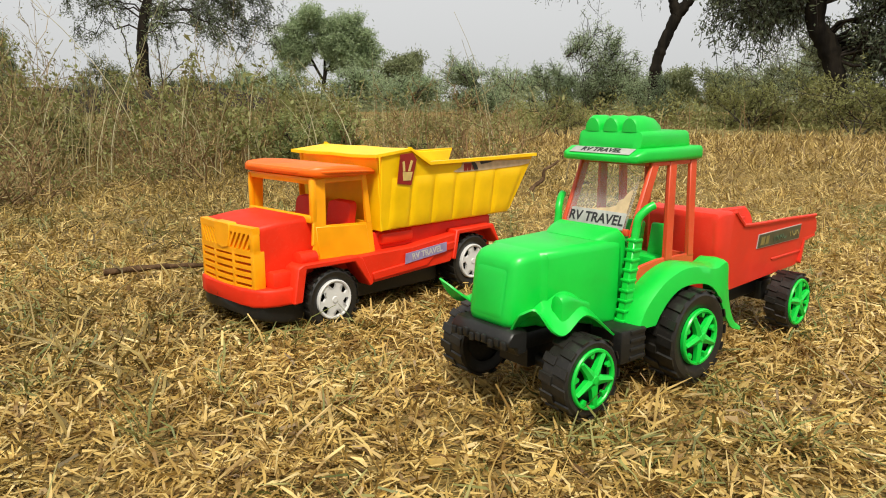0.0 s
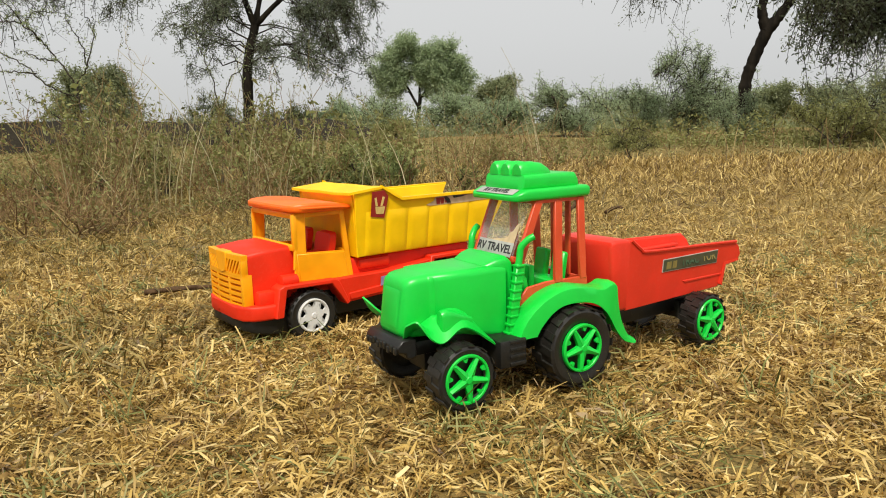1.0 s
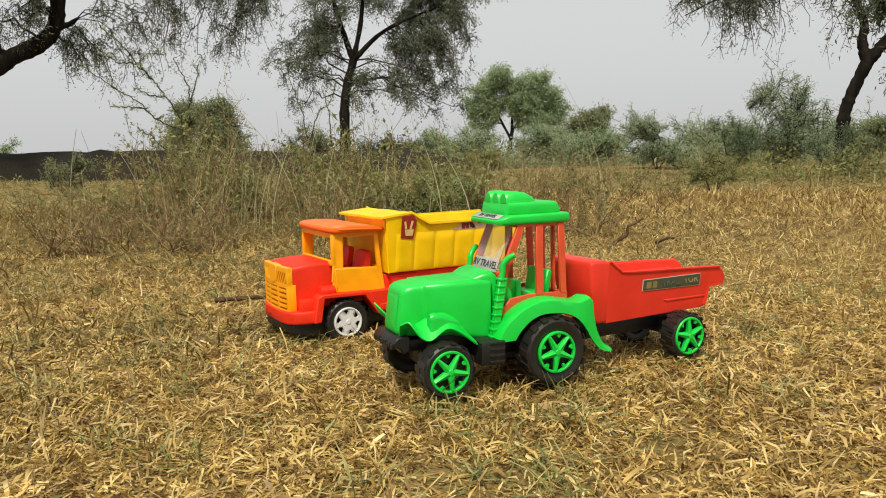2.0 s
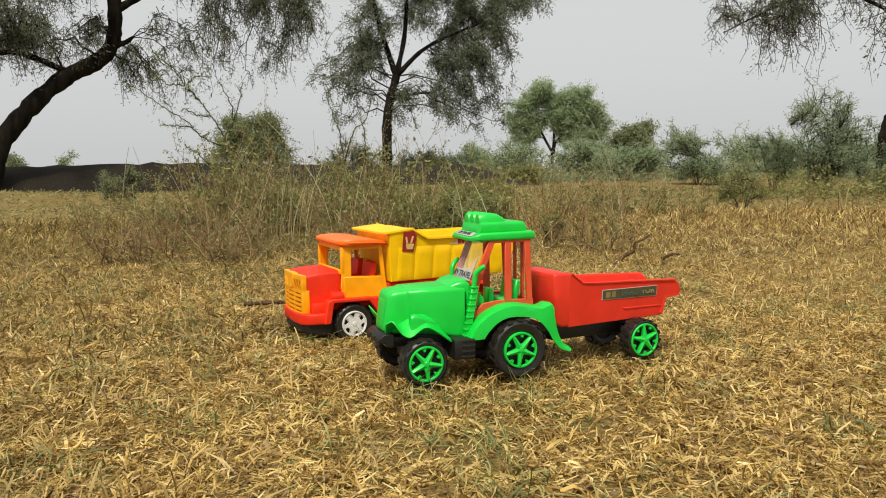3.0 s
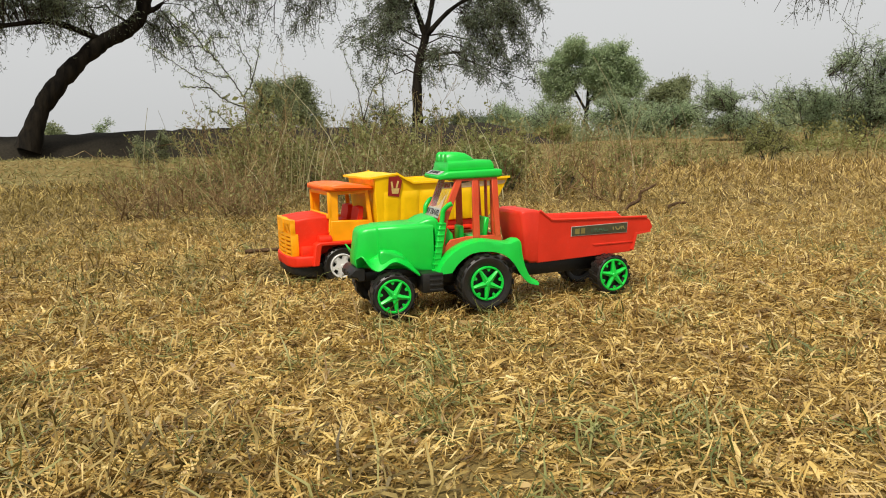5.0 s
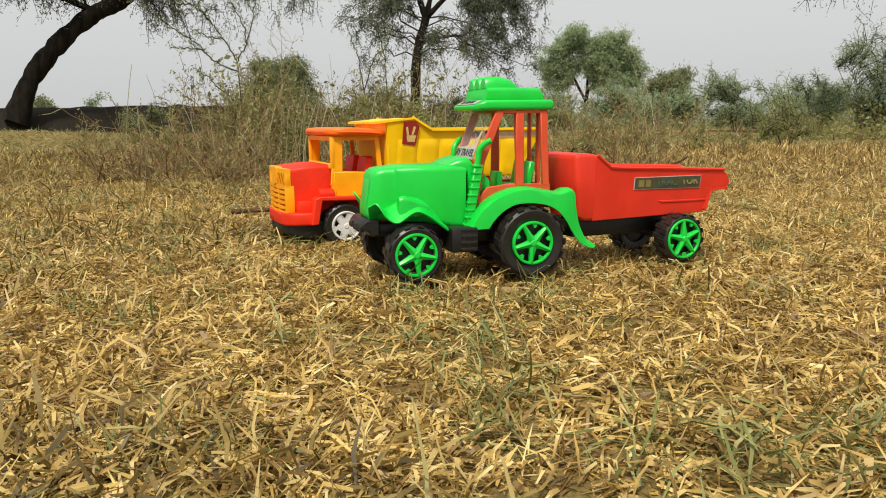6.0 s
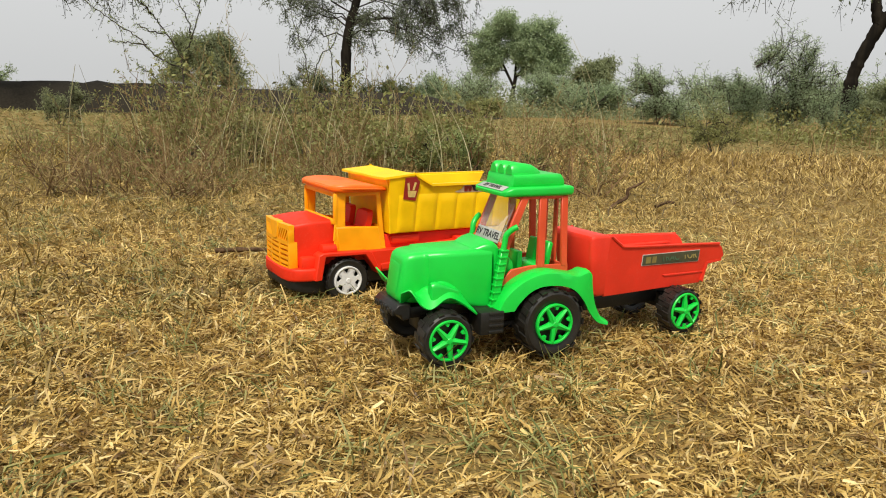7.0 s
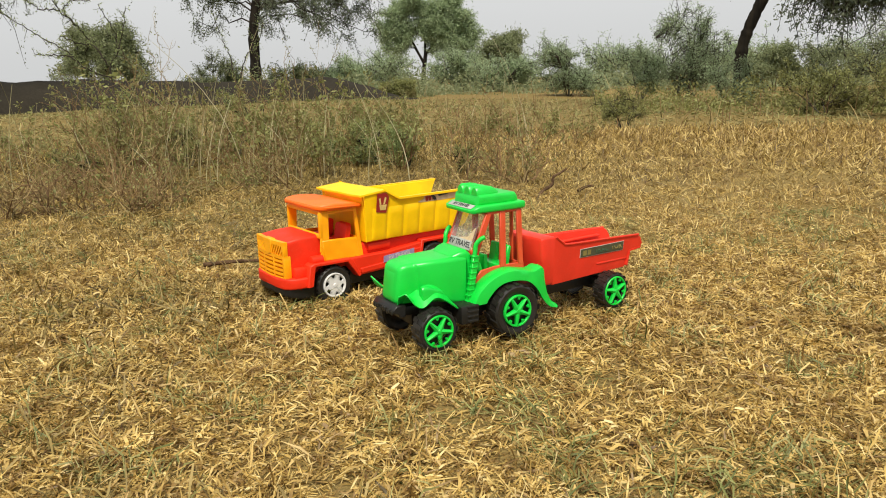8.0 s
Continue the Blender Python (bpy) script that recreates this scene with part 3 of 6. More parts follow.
def add_wheel(parent, s, y, z, r, width, rim_r, rim_kind, near, turn, lugs=16):
    bm = tyre_bmesh(r, width)
    lathe(bm, [(0.001, -width * 0.25), (r * 0.7, -width * 0.25), (r * 0.7, width * 0.25), (0.001, width * 0.25)], 24)
    w = part("wheel", bm, RUBBER, parent, "", 35)
    flip = 0 if near else 180
    w.matrix_local = pose(s, y, z, 0, 0, flip) @ pose(0, 0, 0, 0, turn, 0)
    for sgn in (-1, 1):
        lug = tread_lug_mesh(r, width, lugs, r * 0.042, sgn)
        for i in range(lugs):
            mesh_part("tread_lug", lug, w, pose(0, 0, 0, 0, 360 * (i + (0.5 if sgn > 0 else 0)) / lugs, 0))
    rim = star_rim_bmesh(rim_r, 0.0035) if rim_kind == "star" else truck_rim_bmesh(rim_r, 0.003)
    bmesh.ops.translate(rim, verts=rim.verts[:], vec=(0, -width * 0.5 + 0.002, 0))
    part("rim", rim, GREEN if rim_kind == "star" else SILVER, w,
         "green star-spoked wheel rim" if rim_kind == "star" else "silvery white wheel rim with six cut-outs", 25)
    return w


# ---- green toy tractor ----
def make_tractor():
    t = thing("toy_tractor", pose(0.058, 0.453, 0, 0, 0, 39.5),
              "green plastic toy tractor with red cab frame standing on straw", "toy tractor")
    # bonnet
    bm = bmesh.new()
    rings = []
    for s, hw, z0, z1, r in ((-0.0362, 0.0135, 0.066, 0.0985, 0.004), (-0.0358, 0.0165, 0.063, 0.1020, 0.005), (-0.0340, 0.0192, 0.0605, 0.1050, 0.006),
                             (-0.0300, 0.0212, 0.0595, 0.1070, 0.006), (-0.0220, 0.0222, 0.0590, 0.1080, 0.006), (-0.0118, 0.0228, 0.0585, 0.1085, 0.006), (-0.0098, 0.0232, 0.0585, 0.1085, 0.006),
                             (-0.0078, 0.0268, 0.0580, 0.1090, 0.006), (0.020, 0.0285, 0.056, 0.1095, 0.006), (0.044, 0.0300, 0.050, 0.1098, 0.006), (0.058, 0.0305, 0.048, 0.110, 0.006)):
        rings.append(rring(-hw, hw, z0, z1, r, s, 4, 0.0055 * min(1.0, max(0.0, (-0.011 - s) / 0.019))))
    loft(bm, rings)
    bonnet = part("bonnet", bm, GREEN, t, "glossy green bonnet with rounded nose", 50)
    bm = bmesh.new()
    loft(bm, [rring(-0.0140, 0.0140, 0.0665, 0.0975, 0.003, -0.0362, 3, 0.0050), rring(-0.0120, 0.0120, 0.0685, 0.0955, 0.003, -0.0366, 3, 0.0046)])
    part("nose_panel", bm, GREEN, bonnet)
    # cowl below the windscreen
    bm = bmesh.new()
    loft(bm, [rring(-0.024, 0.024, 0.100, 0.110, 0.004, 0.040), rring(-0.028, 0.028, 0.100, 0.1145, 0.005, 0.050), rring(-0.030, 0.030, 0.100, 0.1165, 0.005, 0.060),
              rring(-0.030, 0.030, 0.060, 0.113, 0.005, 0.0645)])
    part("cowl", bm, GREEN, t)
    # wavy front mudguards, each with a bullet lamp
    for sgn in (-1, 1):
        head = [(-0.0345, 0.020, 0.060), (-0.026, 0.0215, 0.066)] if sgn < 0 else [(-0.0235, 0.0215, 0.0640), (-0.0190, 0.0220, 0.0680)]
        inner = curve_through([*head, (-0.012, 0.0235, 0.075), (0.003, 0.0275, 0.081), (0.016, 0.0285, 0.077), (0.027, 0.0295, 0.066), (0.036, 0.030, 0.053)], 4)
        if sgn < 0:
            edge = [(-0.0372, 0.031, 0.0740), (-0.0305, 0.0390, 0.0775), (-0.0220, 0.0452, 0.0640), (-0.0130, 0.048, 0.0600), (0.0025, 0.048, 0.0690), (0.0150, 0.048, 0.0655), (0.0350, 0.048, 0.0510)]
        else:
            edge = [(-0.0335, 0.0515, 0.0810), (-0.0285, 0.0470, 0.0700), (-0.0210, 0.0460, 0.0645), (-0.0110, 0.048, 0.0640), (0.0025, 0.048, 0.0700), (0.0150, 0.048, 0.0655), (0.0350, 0.048, 0.0510)]
        outer = curve_through(edge, 4)
        rows = []
        for q in (0, 0.25, 0.5, 0.75, 1.0):
            row = []
            for a, b in zip(inner, outer):
                p = a.lerp(b, q)
                p.z += 0.0018 * math.sin(math.pi * q) * (0.4 + 0.6 * smoothstep(-0.03, 0.0, p.x))
                row.append(Vector((p.x, p.y * sgn, p.z)))
            rows.append(row)
        bm = bmesh.new()
        sheet(bm, rows, 0.0014)
        g = part("front_mudguard", bm, GREEN, t, "wavy green mudguard with a curled tip", 60)
        bm = bmesh.new()
        up = 0.0 if sgn < 0 else 0.003
        rings = []
        for s, r, h in ((-0.0112, 0.0030, 0.0115), (-0.0105, 0.0044, 0.0145), (-0.0085, 0.0052, 0.0158), (-0.005, 0.0054, 0.0160), (0.001, 0.0048, 0.0142), (0.009, 0.0036, 0.0105), (0.019, 0.0018, 0.0060)):
            z = 0.0675 + up
            half = [Vector((s, sgn * 0.0375 + r * math.cos(math.pi * j / 10), z + max(0.0, h - r) + r * math.sin(math.pi * j / 10))) for j in range(11)]
            rings.append([Vector((s, sgn * 0.0375 + r, z - 0.003)), *half, Vector((s, sgn * 0.0375 - r, z - 0.003))])
        loft(bm, rings)
        part("headlamp", bm, GREEN, g)
    # front bumper and chassis
    bm = bmesh.new()
    outline = [(-0.0435, 0.0560), (-0.0385, 0.0612), (-0.0260, 0.0612), (-0.0260, 0.0460), (-0.0345, 0.0450), (-0.0360, 0.0500), (-0.0425, 0.0515)]
    prism(bm, outline, lambda s, z: -0.0280, 0.056, 0.0012)
    for k in range(9):
        y = -0.024 + 0.006 * k
        h = 0.0012 * math.sin(k * 2.3)
        block(bm, (-0.0444, y - 0.0022, 0.0500 + h), (-0.0405, y + 0.0022, 0.0555 + h), 0.0009)
    part("bumper", bm, BLACK, t, "chunky black front bumper")
    bm = bmesh.new()
    block(bm, (-0.026, -0.020, 0.044), (0.165, 0.020, 0.056), 0.002)
    block(bm, (-0.012, -0.014, 0.028), (0.150, 0.014, 0.046), 0.002)
    block(bm, (0.055, -0.028, 0.035), (0.15, 0.028, 0.058), 0.002)
    pipe(bm, [(0, -0.045, 0.032), (0, 0.045, 0.032)], 0.005, 10)
    pipe(bm, [(0.113, -0.045, 0.037), (0.113, 0.045, 0.037)], 0.006, 10)
    block(bm, (0.16, -0.005, 0.036), (0.185, 0.005, 0.042), 0.001)
    part("chassis", bm, BLACK, t)
    for sgn in (-1, 1):
        bm = bmesh.new()
        y0, y1 = sorted((sgn * 0.026, sgn * 0.053))
        block(bm, (0.036, y0, 0.030), (0.062, y1, 0.053), 0.0015)
        ye = sgn * 0.054
        for z in (0.033, 0.039, 0.045, 0.051):
            block(bm, (0.045, min(ye, ye - sgn * 0.004), z - 0.0015), (0.061, max(ye, ye - sgn * 0.004), z + 0.0013), 0.0004)
        part("step_box", bm, BLACK, t)
    # exhaust stacks
    for sgn in (-1, 1):
        bm = bmesh.new()
        y = 0.036 * sgn
        prism(bm, [(0.0535, 0.050), (0.0615, 0.050), (0.0725, 0.108), (0.0640, 0.111)], lambda s, z: y - 0.003, 0.006, 0.0010)
        for q in (0.03, 0.15, 0.27, 0.39, 0.51, 0.63, 0.75, 0.87, 0.98):
            s, z = 0.057 + 0.0105 * q, 0.052 + 0.058 * q
            block(bm, (s - 0.0042, y - 0.0038, z - 0.0010), (s + 0.0046, y + 0.0038, z + 0.0010), 0.0005)
        pipe(bm, curve_through([(0.0665, y, 0.106), (0.0685, y, 0.117), (0.0695, y * 1.02, 0.124), (0.0745, y * 1.1, 0.130), (0.079, y * 1.16, 0.1325)], 3), 0.0029, 10)
        part("exhaust_pipe", bm, GREEN, t, "bent green exhaust stack with collars", 40)
    # cab
    for sgn in (-1, 1):
        bm = bmesh.new()
        yo = -0.0325 if sgn < 0 else 0.0300
        flat = lambda s, z: yo
        prism(bm, [(0.0635, 0.066), (0.145, 0.066), (0.145, 0.090), (0.0995, 0.0905), (0.079, 0.088), (0.0705, 0.079)], flat, 0.0025, 0.0006)
        prism(bm, [(0.0635, 0.070), (0.0705, 0.076), (0.0765, 0.112), (0.0965, 0.1605), (0.0880, 0.1605), (0.0685, 0.114)], lambda s, z: yo - 0.0004, 0.0033, 0.0006)
        prism(bm, [(0.108, 0.088), (0.117, 0.088), (0.1165, 0.1605), (0.1085, 0.1605)], lambda s, z: yo - 0.0004, 0.0033, 0.0006)
        prism(bm, [(0.1365, 0.088), (0.1440, 0.088), (0.1410, 0.1605), (0.1335, 0.1605)], lambda s, z: yo - 0.0004, 0.0033, 0.0006)
        prism(bm, [(0.0880, 0.1575), (0.1410, 0.1575), (0.1410, 0.1608), (0.0890, 0.1608)], lambda s, z: yo + 0.0003, 0.0020, 0.0004)
        part("cab_side", bm, SALMON, t, "red cab side frame with slim pillars")
    bm = bmesh.new()
    block(bm, (0.142, -0.030, 0.066), (0.1446, 0.030, 0.089), 0.0006)
    for y in (-0.010, 0.010):
        block(bm, (0.1405, y - 0.003, 0.088), (0.1430, y + 0.003, 0.1605), 0.0006)
    part("cab_rear", bm, SALMON, t)
    bm = bmesh.new()
    block(bm, (0.0870, -0.0300, 0.1575), (0.0895, 0.0300, 0.1606), 0.0004)
    part("windscreen_header", bm, SALMON, t)
    bm = bmesh.new()
    block(bm, (0.0660, -0.0300, 0.1105), (0.0690, 0.0300, 0.1150), 0.0004)
    part("windscreen_ledge", bm, SALMON, t)
    bm = bmesh.new()
    block(bm, (0.064, -0.0295, 0.072), (0.142, 0.0295, 0.0745), 0.0004)
    part("cab_floor", bm, SALMON, t)
    bm = bmesh.new()
    block(bm, (0.112, -0.022, 0.075), (0.132, 0.022, 0.088), 0.003)
    prism(bm, [(0.124, 0.085), (0.131, 0.085), (0.135, 0.110), (0.129, 0.1115)], lambda s, z: -0.020, 0.016, 0.0015)
    prism(bm, [(0.124, 0.085), (0.131, 0.085), (0.135, 0.110), (0.129, 0.1115)], lambda s, z: 0.004, 0.016, 0.0015)
    part("seat", bm, GREEN, t, "green moulded driver seat")
    bm = bmesh.new()
    prism(bm, [(0.070, 0.075), (0.088, 0.075), (0.084, 0.094), (0.076, 0.104), (0.070, 0.108)], lambda s, z: -0.026, 0.052, 0.0015)
    block(bm, (0.098, -0.010, 0.075), (0.104, 0.010, 0.101), 0.0012)
    part("dashboard", bm, GREEN, t)
    # windscreen and stickers
    bm = bmesh.new()
    rows = []
    lower, upper = Vector((0.0672, 0, 0.1125)), Vector((0.0870, 0, 0.1600))
    for y in (-0.027, 0.027):
        rows.append([lower + Vector((0, y, 0)), upper + Vector((0, y, 0))])
    sheet(bm, rows, 0.0008)
    ws = part("windscreen", bm, CLEAR, t, "clear plastic windscreen")
    ws.visible_shadow = False
    slope = math.degrees(math.atan2(upper.z - lower.z, upper.x - lower.x))
    sm = pose(0.0694, 0, 0.1192, 0, 0, -90) @ pose(0, 0, 0, slope, 0, 0)
    bm = bmesh.new()
    block(bm, (-0.0235, -0.0062, 0.0016), (0.0265, 0.0062, 0.0020), 0.0002)
    st = part("windscreen_sticker", bm, GREY_STICKER, t, "white sticker lettered in black")
    st.matrix_local = sm
    words("RV TRAVEL", 0.0100, INK, st, pose(0.0008, 0.0, 0.0022), "black capital letters")
    bm = bmesh.new()
    b2 = bmesh.new()
    ragged = [(-0.008, 0.0062), (0.0255, 0.0062), (0.0258, 0.0240), (0.0225, 0.0220), (0.0195, 0.0165), (0.0165, 0.0150), (0.0150, 0.0110), (0.0090, 0.0088), (0.002, 0.0080), (-0.004, 0.0070)]
    a = [b2.verts.new((x, y, 0.0014)) for x, y in ragged]
    b = [b2.verts.new((x, y, 0.0017)) for x, y in ragged]
    b2.faces.new(a[::-1])
    b2.faces.new(b)
    for i in range(len(a)):
        b2.faces.new((a[i], a[(i + 1) % len(a)], b[(i + 1) % len(a)], b[i]))
    bmesh.ops.triangulate(b2, faces=[f for f in b2.faces if len(f.verts) > 4])
    join(bm, b2)
    film = part("peeled_film", bm, PALE_FILM, t, "torn beige film left on the windscreen")
    film.matrix_local = sm
    # roof
    bm = bmesh.new()
    loft(bm, [rring(-0.028, 0.028, 0.1612, 0.1645, 0.0014, 0.0665), rring(-0.0335, 0.0335, 0.1605, 0.1665, 0.002, 0.0695),
              rring(-0.0355, 0.0355, 0.1605, 0.1700, 0.003, 0.078), rring(-0.0355, 0.0355, 0.1605, 0.1705, 0.003, 0.143), rring(-0.033, 0.033, 0.1612, 0.1695, 0.003, 0.1470)])
    loft(bm, [rring(-0.0235, 0.0235, 0.168, 0.1775, 0.003, 0.0760, 4, 0.003), rring(-0.0280, 0.0280, 0.168, 0.1815, 0.004, 0.0790, 4, 0.002), rring(-0.0285, 0.0285, 0.168, 0.1820, 0.004, 0.0900),
              rring(-0.0285, 0.0285, 0.168, 0.1815, 0.004, 0.1350), rring(-0.0265, 0.0265, 0.168, 0.179, 0.004, 0.1400, 4, -0.002)])
    roof = part("roof", bm, GREEN, t, "stepped green cab roof", 45)
    for y in (-0.0165, 0.0, 0.0165):
        bm = bmesh.new()
        prof = [(0.0800, 0.0030), (0.0805, 0.0065), (0.083, 0.0078), (0.095, 0.0078), (0.105, 0.0066), (0.113, 0.0035), (0.116, 0.0012)]
        rings = []
        for s, r in prof:
            rings.append([Vector((s, y + r * math.cos(math.pi * j / 12), 0.181 + 1.45 * r * math.sin(math.pi * j / 12))) for j in range(13)])
        loft(bm, rings)
        part("roof_lamp", bm, GREEN, roof)
    bm = bmesh.new()
    block(bm, (-0.027, -0.0042, 0.0), (0.027, 0.0042, 0.0005), 0.0002)
    st = part("roof_sticker", bm, GREY_STICKER, t, "grey-white sticker lettered in black")
    st.matrix_local = pose(0.0720, 0, 0.1678, 0, 0, -90) @ pose(0, 0, 0, 26, 0, 0)
    words("RV TRAVEL", 0.0072, INK, st, pose(0, 0, 0.0007), "black capital letters")
    # rear mudguards
    for sgn in (-1, 1):
        out_pts = curve_through([(0.056, 0, 0.052), (0.064, 0, 0.066), (0.080, 0, 0.079), (0.098, 0, 0.086), (0.115, 0, 0.0875), (0.135, 0, 0.084), (0.148, 0, 0.082), (0.157, 0, 0.085), (0.1625, 0, 0.083), (0.164, 0, 0.070), (0.168, 0, 0.052), (0.176, 0, 0.037), (0.186, 0, 0.030)], 3)
        in_pts = curve_through([(0.073, 0, 0.051), (0.078, 0, 0.058), (0.088, 0, 0.067), (0.100, 0, 0.0725), (0.114, 0, 0.0735), (0.130, 0, 0.0715), (0.141, 0, 0.067), (0.149, 0, 0.060), (0.155, 0, 0.052), (0.159, 0, 0.045), (0.164, 0, 0.038), (0.172, 0, 0.030), (0.184, 0, 0.026)], 3)
        rows = []
        for q, lift in ((0, 0), (0.55, 0.001), (0.85, 0.0), (1.0, -0.0018)):
            rows.append([Vector((p.x, sgn * (0.030 + 0.0215 * q), p.z + lift)) for p in out_pts])
        rows.append([Vector((b.lerp(a, 0.55).x, sgn * 0.0525, b.lerp(a, 0.55).z - 0.0008)) for a, b in zip(out_pts, in_pts)])
        rows.append([Vector((b.x, sgn * 0.0530, b.z)) for b in in_pts])
        bm = bmesh.new()
        sheet(bm, rows, 0.0014)
        part("rear_mudguard", bm, GREEN, t, "arched green rear mudguard with a flared tail", 50)
    # wheels
    for near, sgn in ((True, -1), (False, 1)):
        add_wheel(t, 0.0, sgn * 0.0492, 0.0315, 0.0266, 0.0215, 0.0200, "star", near, 12 if near else 40, 13)
        add_wheel(t, 0.114, sgn * 0.0490, 0.0365, 0.0345, 0.025, 0.0208, "star", near, 25 if near else 3, 16)
    return t


# ---- red toy trailer ----
def make_trailer():
    t = thing("toy_trailer", pose(0.279, 0.643, 0, 0, 0, 43.5), "red plastic toy tipping trailer hitched behind the tractor", "toy trailer")
    hw = 0.0345
    bm = bmesh.new()
    # hopper: closed nose, open bed
    nose = []
    for s, z1, w in ((-0.1245, 0.113, hw - 0.004), (-0.1225, 0.1165, hw - 0.001), (-0.118, 0.118, hw), (-0.104, 0.1178, hw), (-0.0995, 0.1165, hw)):
        ring = rring(-w, w, 0.050 if s > -0.12 else 0.053, z1, 0.0035, s, 3)
        for p in ring:
            deep = max(0.0, (0.1 - p.z) / 0.05)
            p.y *= 1 - 0.16 * deep
            if s < -0.11:
                p.x += 0.009 * deep
        nose.append(ring)
    loft(bm, nose)
    side = lambda s, z: -hw + 0.0055 * max(0.0, (0.1 - z) / 0.05)
    prof = [(-0.1000, 0.1165), (-0.094, 0.1140), (-0.085, 0.1065), (-0.076, 0.1030), (-0.02, 0.1010), (0.054, 0.0985), (0.062, 0.0975), (0.069, 0.092), (0.0735, 0.083), (0.070, 0.0775), (0.047, 0.0765), (0.043, 0.055), (0.038, 0.052), (-0.1000, 0.0495)]
    prism(bm, prof, side, 0.0026, 0.0007)
    prism(bm, [(s, z) for s, z in prof], lambda s, z: -side(s, z) - 0.0026, 0.0026, 0.0007)
    block(bm, (-0.101, -hw + 0.006, 0.052), (0.042, hw - 0.006, 0.0555), 0.0005)
    prism(bm, [(-0.020, 0.0672), (0.0445, 0.0665), (0.0440, 0.0645), (-0.016, 0.0645)], lambda s, z: side(s, z) - 0.0008, 0.002, 0.0005)
    # spout floor
    prism(bm, [(0.040, 0.0555), (0.0465, 0.077), (0.0705, 0.0785), (0.0705, 0.0765), (0.049, 0.0745), (0.043, 0.0535)], lambda s, z: -hw + 0.002, 2 * hw - 0.004, 0.0)
    hopper = part("hopper", bm, TRAILER_RED, t, "red open hopper with raised front", 40)
    for sgn in (-1, 1):
        bm = bmesh.new()
        pipe(bm, curve_through([(-0.098, sgn * hw, 0.1163), (-0.085, sgn * hw, 0.1066), (-0.074, sgn * hw, 0.1031), (0.0, sgn * hw, 0.1003), (0.062, sgn * hw, 0.0976)], 5), 0.0016, 6)
        part("rim", bm, TRAILER_RED, hopper)
        bm = bmesh.new()
        y0, y1 = sorted((sgn * (hw - 0.010), sgn * (hw - 0.002)))
        block(bm, (-0.095, y0, 0.088), (0.046, y1, 0.091), 0.0008)
        part("bed_ledge", bm, TRAILER_RED, hopper)
    bm = bmesh.new()
    block(bm, (-0.115, -0.016, 0.032), (0.020, 0.016, 0.050), 0.002)
    block(bm, (-0.150, -0.005, 0.037), (-0.110, 0.005, 0.043), 0.001)
    pipe(bm, [(0, -0.04, 0.0285), (0, 0.04, 0.0285)], 0.005, 10)
    block(bm, (-0.012, -0.022, 0.026), (0.012, 0.022, 0.044), 0.002)
    part("chassis", bm, BLACK, t)
    # foil sticker
    for sgn in (-1,):
        st_prof = [(-0.0525, 0.0800), (0.0325, 0.0788), (0.0325, 0.0925), (-0.0525, 0.0925)]
        bm = bmesh.new()
        prism(bm, st_prof, lambda s, z: side(s, z) - 0.0006, 0.0008)
        st = part("foil_sticker", bm, STICKER, t, "dark foil sticker with dull gold marks")
        bm = bmesh.new()
        prism(bm, [(-0.0519, 0.0806), (0.0319, 0.0794), (0.0319, 0.0919), (-0.0519, 0.0919)], lambda s, z: side(s, z) - 0.0009, 0.0006)
        part("foil_face", bm, OLIVE, st)
        bm = bmesh.new()
        for s0, s1 in ((-0.0475, -0.0405), (-0.0385, -0.0325)):
            prism(bm, [(s0, 0.0825), (s1, 0.0825), (s1, 0.0895), (s0, 0.0895)], lambda s, z: side(s, z) - 0.0011, 0.0004)
        part("worn_marks", bm, GOLD, st)
        words("TOR", 0.0105, GOLD, st, pose(0.0175, side(0, 0.0865) - 0.0011, 0.0868, 84, 0, 0), "dull gold capital letters")
        words("TRAC", 0.0105, MOSS, st, pose(-0.0120, side(0, 0.0865) - 0.0011, 0.0864, 84, 0, 0), "faded green capital letters")
    for near, sgn in ((True, -1), (False, 1)):
        add_wheel(t, 0.0, sgn * 0.0408, 0.028, 0.0258, 0.0192, 0.0208, "star", near, 50 if near else 20, 15)
    return t


